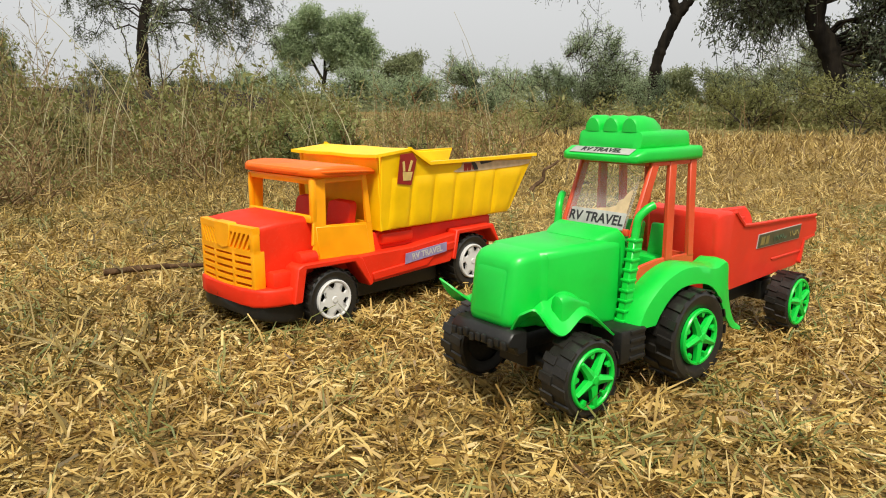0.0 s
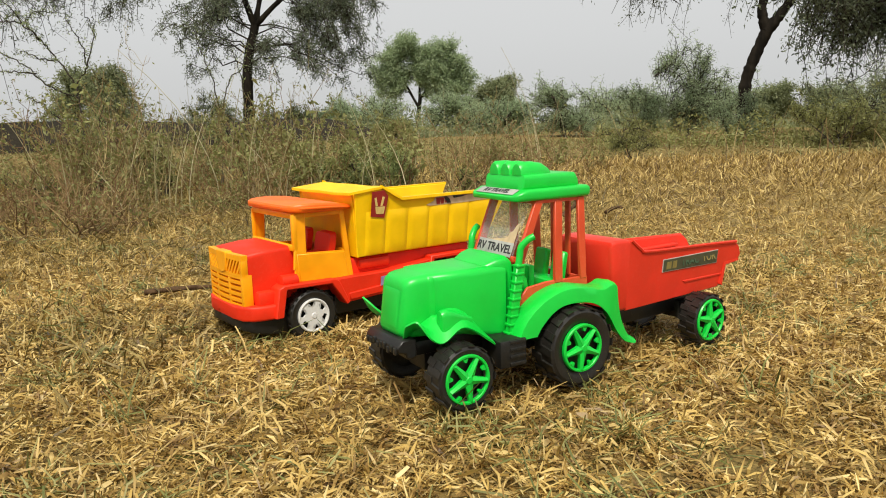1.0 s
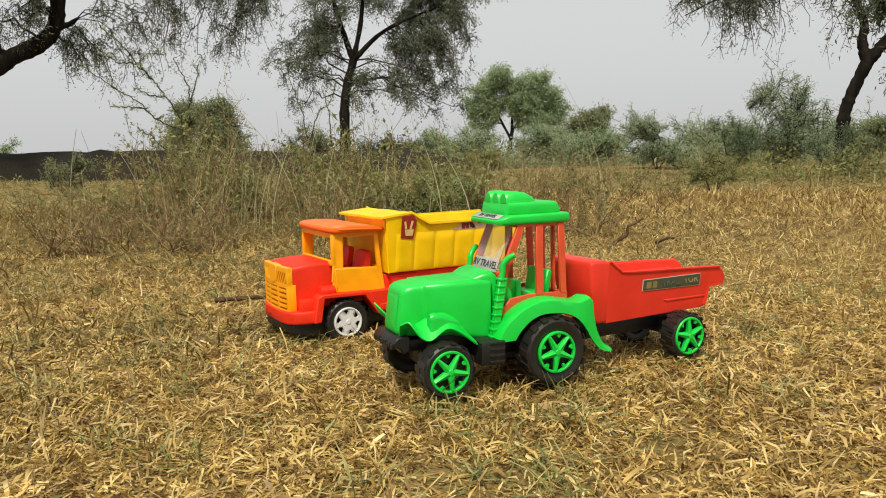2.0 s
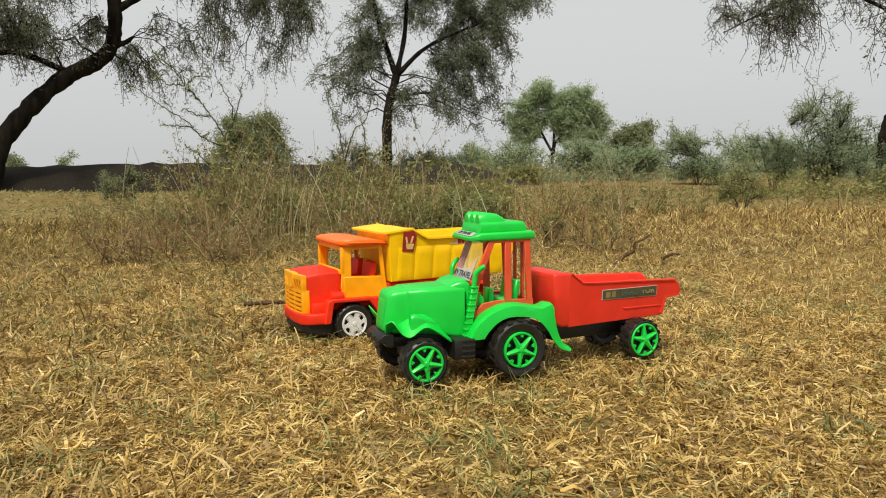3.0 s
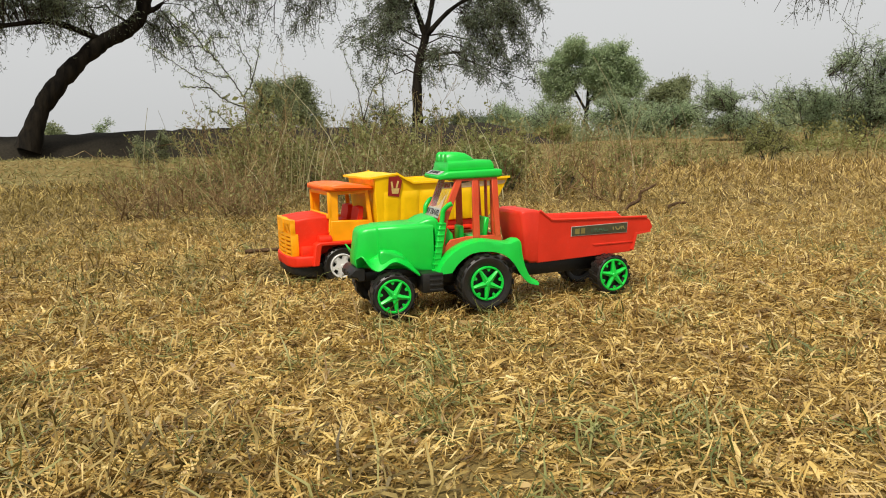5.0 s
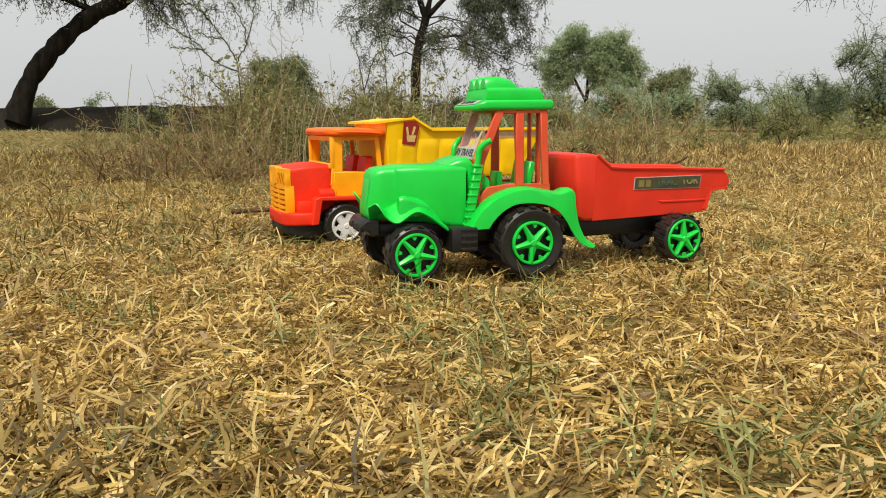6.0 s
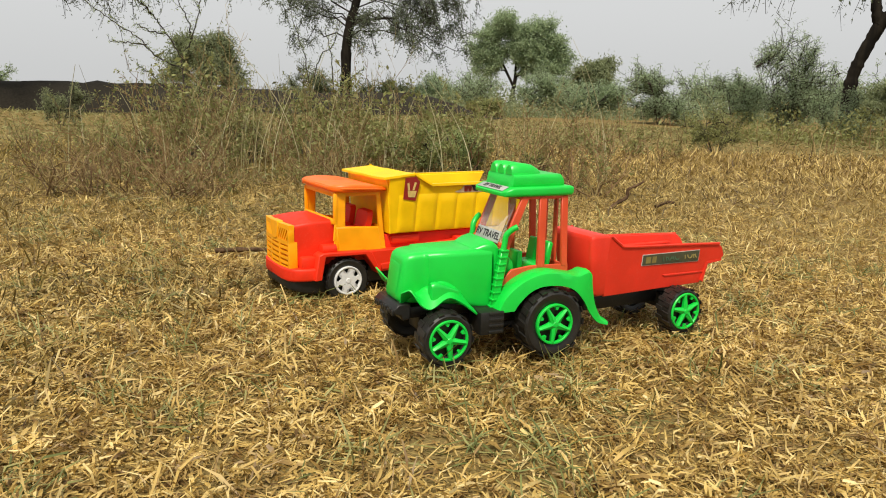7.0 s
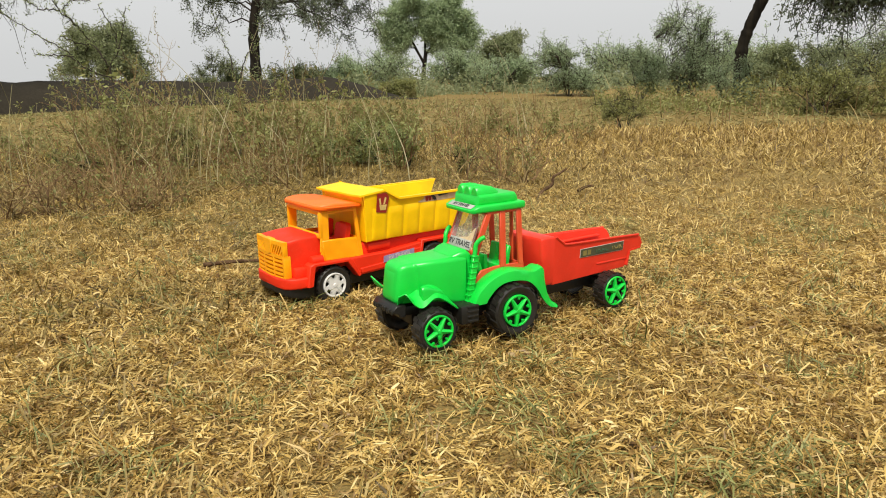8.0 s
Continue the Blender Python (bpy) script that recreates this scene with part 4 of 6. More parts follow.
# ---- toy dump truck ----
def make_truck():
    t = thing("toy_dump_truck", pose(-0.151, 0.687, 0, 0, 0, 46), "red and amber plastic toy dump truck with yellow tipper body", "toy truck")
    # black front skirt and chassis
    bm = bmesh.new()
    loft(bm, [rring(-0.030, 0.030, 0.012, 0.024, 0.003, -0.0765), rring(-0.044, 0.044, 0.010, 0.025, 0.003, -0.0735), rring(-0.052, 0.052, 0.008, 0.026, 0.003, -0.068), rring(-0.056, 0.056, 0.004, 0.026, 0.003, -0.052), rring(-0.056, 0.056, 0.001, 0.026, 0.003, -0.028)])
    part("front_skirt", bm, BLACK, t, "black rounded front skirt")
    bm = bmesh.new()
    block(bm, (-0.035, -0.036, 0.010), (0.235, 0.036, 0.040), 0.003)
    block(bm, (0.035, -0.050, 0.010), (0.150, 0.050, 0.036), 0.003)
    block(bm, (-0.036, -0.0405, 0.010), (0.041, 0.0405, 0.0525), 0.002)
    block(bm, (0.163, -0.0405, 0.012), (0.228, 0.0405, 0.0600), 0.002)
    pipe(bm, [(0, -0.05, 0.018), (0, 0.05, 0.018)], 0.005, 10)
    pipe(bm, [(0.192, -0.05, 0.027), (0.192, 0.05, 0.027)], 0.005, 10)
    part("chassis", bm, BLACK, t)
    # lower body
    bm = bmesh.new()
    loft(bm, [rring(-0.034, 0.034, 0.022, 0.036, 0.003, -0.0780), rring(-0.048, 0.048, 0.021, 0.0375, 0.003, -0.0745), rring(-0.0560, 0.0560, 0.021, 0.0375, 0.003, -0.068), rring(-0.0610, 0.0610, 0.021, 0.0375, 0.003, -0.057), rring(-0.0625, 0.0625, 0.021, 0.0375, 0.003, -0.043)])
    block(bm, (-0.060, -0.057, 0.034), (-0.040, 0.057, 0.052), 0.003)
    block(bm, (-0.042, -0.046, 0.040), (0.056, 0.046, 0.0555), 0.002)
    block(bm, (0.050, -0.052, 0.036), (0.235, 0.052, 0.0735), 0.002)
    block(bm, (0.066, -0.057, 0.060), (0.110, 0.057, 0.072), 0.003)
    part("lower_body", bm, RED, t, "red lower body with angular wheel arches", 35)
    for sgn in (-1, 1):
        wheel_arch = [(-0.046, 0.022), (-0.0405, 0.0545), (-0.034, 0.0575), (0.028, 0.0565), (0.0335, 0.0540), (0.0465, 0.0265), (0.042, 0.0245), (0.024, 0.0515), (-0.031, 0.0525), (-0.0365, 0.0225)]
        y = -0.0675 if sgn < 0 else 0.0445
        bm = bmesh.new()
        prism(bm, wheel_arch, lambda s, z: y, 0.023, 0.001)
        part("front_wheel_arch", bm, RED, t, "", 35)
        skirt = [(0.030, 0.0555), (0.0435, 0.0262), (0.156, 0.0315), (0.159, 0.036), (0.165, 0.0615), (0.10, 0.0555)]
        bm = bmesh.new()
        prism(bm, skirt, lambda s, z: (-0.0655 if sgn < 0 else 0.0505), 0.015, 0.001)
        y2 = -0.0672 if sgn < 0 else 0.0632
        prism(bm, [(0.046, 0.0370), (0.118, 0.0420), (0.128, 0.0515), (0.162, 0.0535), (0.160, 0.0450), (0.132, 0.0430), (0.120, 0.0330), (0.047, 0.0290)], lambda s, z: y2, 0.004, 0.0008)
        part("side_skirt", bm, RED, t, "red side skirt with a raised moulding", 35)
        rear_arch = [(0.158, 0.034), (0.164, 0.0655), (0.224, 0.0655), (0.236, 0.043), (0.232, 0.042), (0.219, 0.0605), (0.169, 0.0605), (0.163, 0.033)]
        bm = bmesh.new()
        prism(bm, rear_arch, lambda s, z: y, 0.023, 0.001)
        part("rear_wheel_arch", bm, RED, t, "", 35)
        bm = bmesh.new()
        # lamp pod on the wing
        pipe(bm, [(-0.034, sgn * 0.0545, 0.060), (-0.033, sgn * 0.0545, 0.060), (-0.014, sgn * 0.054, 0.0595), (-0.012, sgn * 0.054, 0.0595)], [0.004, 0.0075, 0.0075, 0.004], 12)
        part("lamp_pod", bm, RED, t, "", 35)
    # bonnet
    bm = bmesh.new()
    loft(bm, [rring(-0.030, 0.030, 0.040, 0.0900, 0.004, -0.0705), rring(-0.0435, 0.0435, 0.040, 0.0915, 0.004, -0.0680), rring(-0.0465, 0.0465, 0.037, 0.0935, 0.005, -0.066), rring(-0.047, 0.047, 0.037, 0.0965, 0.005, -0.040), rring(-0.047, 0.047, 0.037, 0.0975, 0.005, -0.010)])
    part("bonnet", bm, RED, t, "red boxy bonnet", 50)
    # grille: bars and posts round real slots
    bm = bmesh.new()
    s0, s1 = -0.0755, -0.0685
    gz = [0.0370, 0.0435, 0.0500, 0.0565, 0.0630, 0.0690]
    for z in gz:
        for q in range(6):
            block(bm, (s0, -0.045 + 0.015 * q, z - 0.0019), (s1, -0.030 + 0.015 * q, z + 0.0019), 0.0)
    for y0, y1 in ((-0.0475, -0.0425), (-0.0185, -0.0145), (0.0145, 0.0185), (0.0425, 0.0475)):
        block(bm, (s0, y0, 0.0345), (s1 + (0.004 if abs(y0 + y1) > 0.06 else 0), y1, 0.0710), 0.0006)
    for q in range(6):
        y0, y1 = -0.0475 + 0.095 * q / 6, -0.0475 + 0.095 * (q + 1) / 6
        block(bm, (s0, y0, 0.0690), (s1, y1, 0.0725), 0.0)
        block(bm, (s0, y0, 0.0870), (s1, y1, 0.0930), 0.0)
    block(bm, (s0, -0.0475, 0.0715), (s1, -0.0420, 0.0880), 0.0006)
    block(bm, (s0, 0.0420, 0.0715), (s1, 0.0475, 0.0880), 0.0006)
    for sgn in (-1, 1):
        for i in range(5):
            y = sgn * (0.0145 + 0.0066 * i)
            b2 = bmesh.new()
            bmesh.ops.create_cube(b2, size=1)
            for v in b2.verts:
                v.co = Vector((s0 + (v.co.x + 0.5) * (s1 - s0), y + v.co.y * 0.0034 + v.co.z * 0.0095 * (-1 if sgn < 0 else 1), 0.0795 + v.co.z * 0.0150))
            join(bm, b2)
    v_shape = [(-0.0125, 0.0945), (0.0125, 0.0945), (0.0145, 0.0925), (0.0105, 0.0725), (0.0, 0.070), (-0.0105, 0.0725), (-0.0145, 0.0925)]
    b2 = bmesh.new()
    a = [b2.verts.new((s0 - 0.001, y, z)) for y, z in v_shape]
    b = [b2.verts.new((s1, y, z)) for y, z in v_shape]
    b2.faces.new(a)
    for j in range(7):
        b2.faces.new((a[j], b[j], b[(j + 1) % 7], a[(j + 1) % 7]))
    bevelled(b2, 0.0008, 1)
    join(bm, b2)
    for v in bm.verts:
        v.co.x += 0.0035 * (v.co.y / 0.0475) ** 2 - 0.001
    part("grille", bm, AMBER, t, "amber grille with slots and slanted louvres", 30)
    # cab
    for sgn in (-1, 1):
        cab = bmesh.new()
        lean = lambda s, z: (-0.0560 + 0.03 * max(0, z - 0.09)) if sgn < 0 else (0.0535 - 0.03 * max(0, z - 0.09))
        prism(cab, [(-0.0165, 0.055), (0.0590, 0.052), (0.0545, 0.0855), (0.0, 0.0885), (-0.003, 0.0885), (-0.0130, 0.094)], lean, 0.0025, 0.0006)
        prism(cab, [(-0.0165, 0.070), (0.0, 0.080), (0.0015, 0.133), (-0.0110, 0.133)], lambda s, z: lean(s, z) - 0.0003, 0.0034, 0.001)
        prism(cab, [(0.0475, 0.0845), (0.0548, 0.0845), (0.0500, 0.133), (0.0440, 0.133)], lambda s, z: lean(s, z) - 0.0002, 0.0032, 0.0008)
        prism(cab, [(-0.0110, 0.1275), (0.0500, 0.1275), (0.0500, 0.1335), (-0.0110, 0.1335)], lambda s, z: lean(s, z) + 0.0003, 0.0022, 0.0006)
        y0, y1 = sorted((sgn * 0.0560, sgn * 0.0505))
        block(cab, (-0.0155, y0 + (0.001 if sgn > 0 else 0), 0.092), (-0.010, y1 - (0.001 if sgn > 0 else 0), 0.132), 0.0012)
        part("cab_side", cab, AMBER, t, "amber cab side with an open window", 35)
    cab = bmesh.new()
    block(cab, (-0.0165, -0.054, 0.0915), (-0.0115, 0.054, 0.0985), 0.0015)
    block(cab, (-0.0140, -0.054, 0.1270), (-0.0095, 0.054, 0.1335), 0.0012)
    part("windscreen_frame", cab, AMBER, t, "", 35)
    cab = bmesh.new()
    block(cab, (0.0515, -0.053, 0.0545), (0.0540, 0.053, 0.0860), 0.0006)
    part("cab_back", cab, AMBER, t, "", 35)
    cab = bmesh.new()
    block(cab, (-0.010, -0.053, 0.1320), (0.050, 0.053, 0.1340), 0.0004)
    part("cab_roof", cab, AMBER, t, "", 35)
    bm = bmesh.new()
    prism(bm, [(-0.0125, 0.0880), (0.0470, 0.0845), (0.0520, 0.0545), (-0.0095, 0.0570)], lambda s, z: -0.0570, 0.0016, 0.0005)
    part("door_panel", bm, AMBER, t)
    bm = bmesh.new()
    for y in (-0.028, 0.028):
        loft(bm, [rring(y - 0.020, y + 0.020, 0.066, 0.082, 0.004, 0.012), rring(y - 0.020, y + 0.020, 0.066, 0.083, 0.004, 0.034)])
        b2 = bmesh.new()
        loft(b2, [rring(y - 0.018, y + 0.018, 0.078, 0.105, 0.006, 0.032, 4, 0.005), rring(y - 0.018, y + 0.018, 0.078, 0.106, 0.006, 0.040, 4, 0.005)])
        join(bm, b2)
    part("seat", bm, RED, t, "red moulded cab seats")
    # canopy
    bm = bmesh.new()
    rings = []
    for s, hw, z0, z1 in ((-0.0205, 0.044, 0.1370, 0.1402), (-0.0190, 0.053, 0.1352, 0.1420), (-0.0130, 0.0600, 0.1340, 0.1432), (-0.0040, 0.0640, 0.1338, 0.1438), (0.010, 0.0665, 0.1335, 0.1442), (0.035, 0.0655, 0.1332, 0.1425), (0.055, 0.0590, 0.1328, 0.1382), (0.0655, 0.0520, 0.1322, 0.1340)):
        rings.append(rring(-hw, hw, z0, z1, min(0.003, (z1 - z0) * 0.4), s, 3))
    loft(bm, rings)
    loft(bm, [rring(-0.042, 0.042, 0.1378, 0.1402, 0.001, -0.0212, 2), rring(-0.0580, 0.0580, 0.1377, 0.1401, 0.001, -0.0140, 2), rring(-0.0650, 0.0650, 0.1375, 0.1400, 0.001, -0.0050, 2), rring(-0.0688, 0.0688, 0.1372, 0.1398, 0.001, 0.012, 2), rring(-0.0672, 0.0672, 0.1362, 0.1386, 0.001, 0.036, 2), rring(-0.0605, 0.0605, 0.1345, 0.1365, 0.0008, 0.056, 2)])
    part("canopy", bm, ORANGE, t, "thick orange cab canopy with tapered tail", 35)
    # tipper body
    bm = bmesh.new()
    near = lambda s, z: -0.0610 - 0.0075 * (z - 0.075) / 0.064
    near_in = lambda s, z: -near(s, z) - 0.0025
    prof = [(0.0610, 0.0755), (0.2560, 0.0770), (0.2600, 0.080), (0.2930, 0.1405), (0.2000, 0.1400), (0.1200, 0.1400), (0.1060, 0.1475), (0.0930, 0.1560), (0.0570, 0.1500)]
    for f in (near, near_in):
        prism(bm, prof, f, 0.0025, 0.0006)
    block(bm, (0.0620, -0.0605, 0.0755), (0.2570, 0.0605, 0.0785), 0.0008)
    # front board, leaning
    prism(bm, [(0.0610, 0.0755), (0.0638, 0.0755), (0.0598, 0.1498), (0.0570, 0.1498)], lambda s, z: -0.0625, 0.125, 0.0006)
    # head rim folded over the cab side, and side rims
    loft(bm, [[Vector((s, y, z + zz)) for s, z in ((0.0485, 0.1487), (0.0950, 0.1535), (0.0950, 0.1562), (0.0485, 0.1517))] for y, zz in ((-0.0715, 0.0005), (-0.035, -0.0006), (0.0, 0.0), (0.035, -0.0008), (0.0715, -0.0004))])
    for sgn in (-1, 1):
        rail = [Vector((s, sgn * 0.0700, z)) for s, z in ((0.093, 0.1560), (0.107, 0.1474), (0.120, 0.1402), (0.21, 0.1402), (0.294, 0.1407))]
        for a, b in zip(rail, rail[1:]):
            b2 = bmesh.new()
            ring = lambda p: [p + Vector((0, d, h)) for d, h in ((-0.0026, -0.0016), (0.0026, -0.0016), (0.0026, 0.0018), (-0.0026, 0.0018))]
            loft(b2, [ring(a), ring(b)])
            join(bm, b2)
    body = part("tipper_body", bm, YELLOW, t, "yellow tipper body with raised front", 30)
    # pressed panels and ribs on the side
    for sgn in (-1, 1):
        for s0, s1 in ((0.072, 0.0985), (0.1005, 0.1300), (0.1320, 0.1615), (0.1635, 0.1930), (0.1950, 0.2245), (0.2265, 0.2540)):
            shift = 0.001 if s0 < 0.22 else 0.0235
            bm = bmesh.new()
            rows = []
            for i in range(9):
                q = i / 8
                z = 0.0772 + 0.0508 * q
                swell = min(1.0, 7 * q + 0.35, 7 * (1 - q))
                row = []
                for j in range(11):
                    u = j / 10
                    s = s0 - 0.0006 + (s1 - s0 + 0.0012 + (shift - 0.001) * q) * u + 0.001 * q
                    bulge = 0.0019 * max(0.0, swell) * min(1.0, 5.5 * u, 5.5 * (1 - u)) ** 0.6
                    row.append(Vector((s, sgn * (-near(s, z) + 0.0001 + bulge), z)))
                rows.append(row)
            sheet(bm, rows, 0.0009)
            part("side_panel", bm, YELLOW, body)
    # stickers
    bm = bmesh.new()
    prism(bm, [(0.0775, 0.1225), (0.0960, 0.1195), (0.1010, 0.1450), (0.0950, 0.1520), (0.0790, 0.1510)], lambda s, z: near(s, z) - 0.0028, 0.001)
    st = part("emblem_sticker", bm, MAROON, t, "dark red sticker with a cream emblem")
    bm = bmesh.new()
    for pr in ([(0.0845, 0.1250), (0.0945, 0.1245), (0.0965, 0.1330), (0.0830, 0.1335)], [(0.0835, 0.1340), (0.0865, 0.1340), (0.0845, 0.1445), (0.0818, 0.1435)], [(0.0900, 0.1340), (0.0930, 0.1340), (0.0960, 0.1440), (0.0930, 0.1450)]):
        prism(bm, pr, lambda s, z: near(s, z) - 0.0031, 0.0005, 0.0)
    emblem = part("emblem", bm, CREAM, st)
    bm = bmesh.new()
    prism(bm, [(0.1580, 0.1290), (0.1640, 0.1278), (0.2100, 0.1276), (0.2700, 0.1290), (0.2850, 0.1305), (0.2872, 0.1352), (0.2500, 0.1362), (0.2000, 0.1382), (0.1720, 0.1380), (0.1690, 0.1330)], lambda s, z: near(s, z) - 0.0008, 0.001)
    st = part("torn_sticker", bm, PALE_FILM, t, "faded torn sticker strip with dark red marks")
    bm = bmesh.new()
    for s0, s1, q in ((0.1735, 0.1785, 0.0), (0.1800, 0.1845, 0.0), (0.1870, 0.1890, 0.001)):
        prism(bm, [(s0, 0.1288 + q), (s1, 0.1288 + q), (s1 + 0.001, 0.1368), (s0 - 0.001, 0.1368)], lambda s, z: near(s, z) - 0.0011, 0.0005)
    part("red_marks", bm, MAROON, st)
    bm = bmesh.new()
    for pr in ([(0.1900, 0.1290), (0.1960, 0.1290), (0.1930, 0.1345), (0.1890, 0.1374), (0.1840, 0.1374)], [(0.2000, 0.1345), (0.2130, 0.1355), (0.2220, 0.1372), (0.1980, 0.1376)]):
        prism(bm, pr, lambda s, z: near(s, z) - 0.0013, 0.0005)
    part("dark_marks", bm, INK, st)
    bm = bmesh.new()
    prism(bm, [(0.0880, 0.0395), (0.1475, 0.0445), (0.1480, 0.0545), (0.0890, 0.0500)], lambda s, z: -0.0680, 0.0008)
    st = part("side_sticker", bm, LILAC, t, "lilac sticker with pale worn lettering")
    words("RV TRAVEL", 0.0088, STICKER, st, pose(0.119, -0.0681, 0.0471, 90, 0, 0) @ pose(0, 0, 0, 0, 0, 4.5), "pale capital letters")
    for near_side, sgn in ((True, -1), (False, 1)):
        add_wheel(t, 0.0, sgn * 0.053, 0.0185, 0.0300, 0.024, 0.0192, "truck", near_side, 8 if near_side else 30, 22)
        add_wheel(t, 0.192, sgn * 0.053, 0.0265, 0.0310, 0.024, 0.0192, "truck", near_side, 33 if near_side else 12, 22)
    return t


make_tractor()
make_trailer()
make_truck()


# ---- plants ----
def tubes(polys, radii, k=4):
    """polys (n, m, 3), radii (n, m): thin tubes with k sides. Returns verts, quads."""
    n, m, _ = polys.shape
    d = np.gradient(polys, axis=1)
    d /= np.linalg.norm(d, axis=2, keepdims=True) + 1e-9
    ref = np.where(np.abs(d[..., 2:3]) > 0.9, np.array([1.0, 0, 0]), np.array([0, 0, 1.0]))
    a = np.cross(d, ref)
    a /= np.linalg.norm(a, axis=2, keepdims=True) + 1e-9
    b = np.cross(d, a)
    ang = np.arange(k) * 2 * np.pi / k
    v = polys[:, :, None, :] + radii[:, :, None, None] * (np.cos(ang)[None, None, :, None] * a[:, :, None, :] + np.sin(ang)[None, None, :, None] * b[:, :, None, :])
    base = (np.arange(n)[:, None, None] * m + np.arange(m - 1)[None, :, None]) * k
    j = np.arange(k)[None, None, :]
    f = np.stack([base + j, base + (j + 1) % k, base + k + (j + 1) % k, base + k + j], -1).reshape(-1, 4)
    return v.reshape(-1, 3), f


def leaf_quads(rng, pos, length, width):
    """Small pointed leaves with random attitudes."""
    n = len(pos)
    d = rng.normal(0, 1, (n, 3))
    d /= np.linalg.norm(d, axis=1, keepdims=True)
    e = np.cross(d, rng.normal(0, 1, (n, 3)))
    e /= np.linalg.norm(e, axis=1, keepdims=True) + 1e-9
    L, W = length[:, None], width[:, None]
    v = np.stack([pos, pos + d * L * 0.5 + e * W * 0.5, pos + d * L, pos + d * L * 0.5 - e * W * 0.5], 1).reshape(-1, 3)
    return v, np.arange(n * 4).reshape(-1, 4)


def branch(rng, start, end, sag, wob, m=6):
    t = np.linspace(0, 1, m)[:, None]
    L = np.linalg.norm(end - start)
    p = start + (end - start) * t
    p[:, 2] += (np.sin(np.pi * t[:, 0]) * 0.12 - sag * t[:, 0] ** 2) * L
    w = rng.normal(0, wob * L, (m, 3))
    w[0] = 0
    return p + w


def make_tree(name, label, seed, base, turn, limbs, crown, n1, n2, n3, leaves, leaf, bark_mat, leaf_mat, sag=0.25, wob=0.03, trunk_r=0.1, min_r=0.004, reach=0.30, category="tree"):
    """limbs: (x, y, z) polylines with start and end radius, in the tree's own axes (x across, y away); crown: (centre, radii) lobes."""
    rng = np.random.default_rng(seed)
    t = thing(name, pose(*base, 0, 0, turn), label, category, "bushes round the field" if category == "bush" else "trees round the field" if category == "tree" else "")
    bm = bmesh.new()
    lines = []
    for pts, r0, r1 in limbs:
        c = curve_through(pts, 8)
        k = len(c)
        knots = np.random.default_rng(seed + k).uniform(0.88, 1.14, k).tolist()
        pipe(bm, c, [knots[i] * (r0 + (r1 - r0) * (i / (k - 1)) ** 0.8 + (0.35 * r0 * max(0, 1 - i / 5.0) if pts[0][2] <= 0 else 0)) for i in range(k)], 10)
        lines.append((np.array([list(p) for p in c]), r0, r1))
    part("trunk", bm, bark_mat, t, "", 60)
    polys, radii, tips = [], [], []
    lobes = [(np.array(c, float), np.array(r, float)) for c, r in crown]
    vol = np.array([np.prod(r) ** 0.67 for c, r in lobes])
    vol /= vol.sum()
    lev1 = []
    for i in range(n1):
        c, r = lobes[rng.choice(len(lobes), p=vol)]
        d = rng.normal(0, 1, 3)
        target = c + d / np.linalg.norm(d) * r * rng.uniform(0.25, 0.85)
        best = None
        for pts, r0, r1 in lines:
            q = pts[int(len(pts) * 0.35):]
            dist = np.linalg.norm(q - target, axis=1) + np.maximum(0, q[:, 2] - target[2]) * 0.5 + rng.uniform(0, 0.25, len(q)) * np.mean(r)
            j = int(np.argmin(dist))
            if best is None or dist[j] < best[0]:
                best = (dist[j], q[j], r1)
        p = branch(rng, best[1], target, sag * 0.4, wob)
        lev1.append(p)
        r0 = max(min_r * 2, best[2] * (0.24 if category == "tree" else 0.4))
        polys.append(p)
        radii.append(np.linspace(r0, max(min_r, r0 * 0.35), 6))
    size = float(np.mean([np.mean(r) for c, r in lobes]))
    lev2 = []
    for p in lev1:
        for i in range(n2):
            s = p[rng.integers(2, 6)]
            d = rng.normal(0, 1, 3)
            d = d / np.linalg.norm(d) + 0.5 * (p[-1] - p[0]) / (np.linalg.norm(p[-1] - p[0]) + 1e-9)
            q = branch(rng, s, s + d * size * reach * rng.uniform(0.5, 1.2), sag, wob)
            lev2.append(q)
            polys.append(q)
            radii.append(np.linspace(min_r * 1.5, min_r * 0.7, 6))
    for p in lev2:
        for i in range(n3):
            s = p[rng.integers(1, 6)]
            d = rng.normal(0, 1, 3)
            q = branch(rng, s, s + d / np.linalg.norm(d) * size * reach * 0.5 * rng.uniform(0.4, 1.2), sag * 1.5, wob)
            tips.append(q)
    v, f = tubes(np.array(polys), np.array(radii), 3)
    fine = np.array(tips)[:, [0, 5]]
    v2, f2 = tubes(fine, np.tile(np.array([0.8, 0.4]) * min_r, (len(fine), 1)), 3)
    v, f = np.concatenate([v, v2]), np.concatenate([f, f2 + len(v)])
    mesh_part("branchwork", numpy_mesh("branchwork", v, f, TWIG), t)
    tips = np.array(tips).reshape(-1, 3)
    pos = np.repeat(tips, leaves, 0) + rng.normal(0, leaf * 0.7, (len(tips) * leaves, 3))
    v, f = leaf_quads(rng, pos, rng.uniform(0.7, 1.5, len(pos)) * leaf, rng.uniform(0.20, 0.40, len(pos)) * leaf)
    mesh_part("crown", numpy_mesh("crown", v, f, leaf_mat, False), t)
    return t


def spot(bearing, dist, z=None):
    """A place on the ground by its bearing clockwise from +y, and distance, seen from among the toys' near side."""
    x, y = 0.3 + dist * math.sin(radians(bearing)), -0.25 + dist * math.cos(radians(bearing))
    return (x, y, float(ground_height(x, y)) if z is None else z)


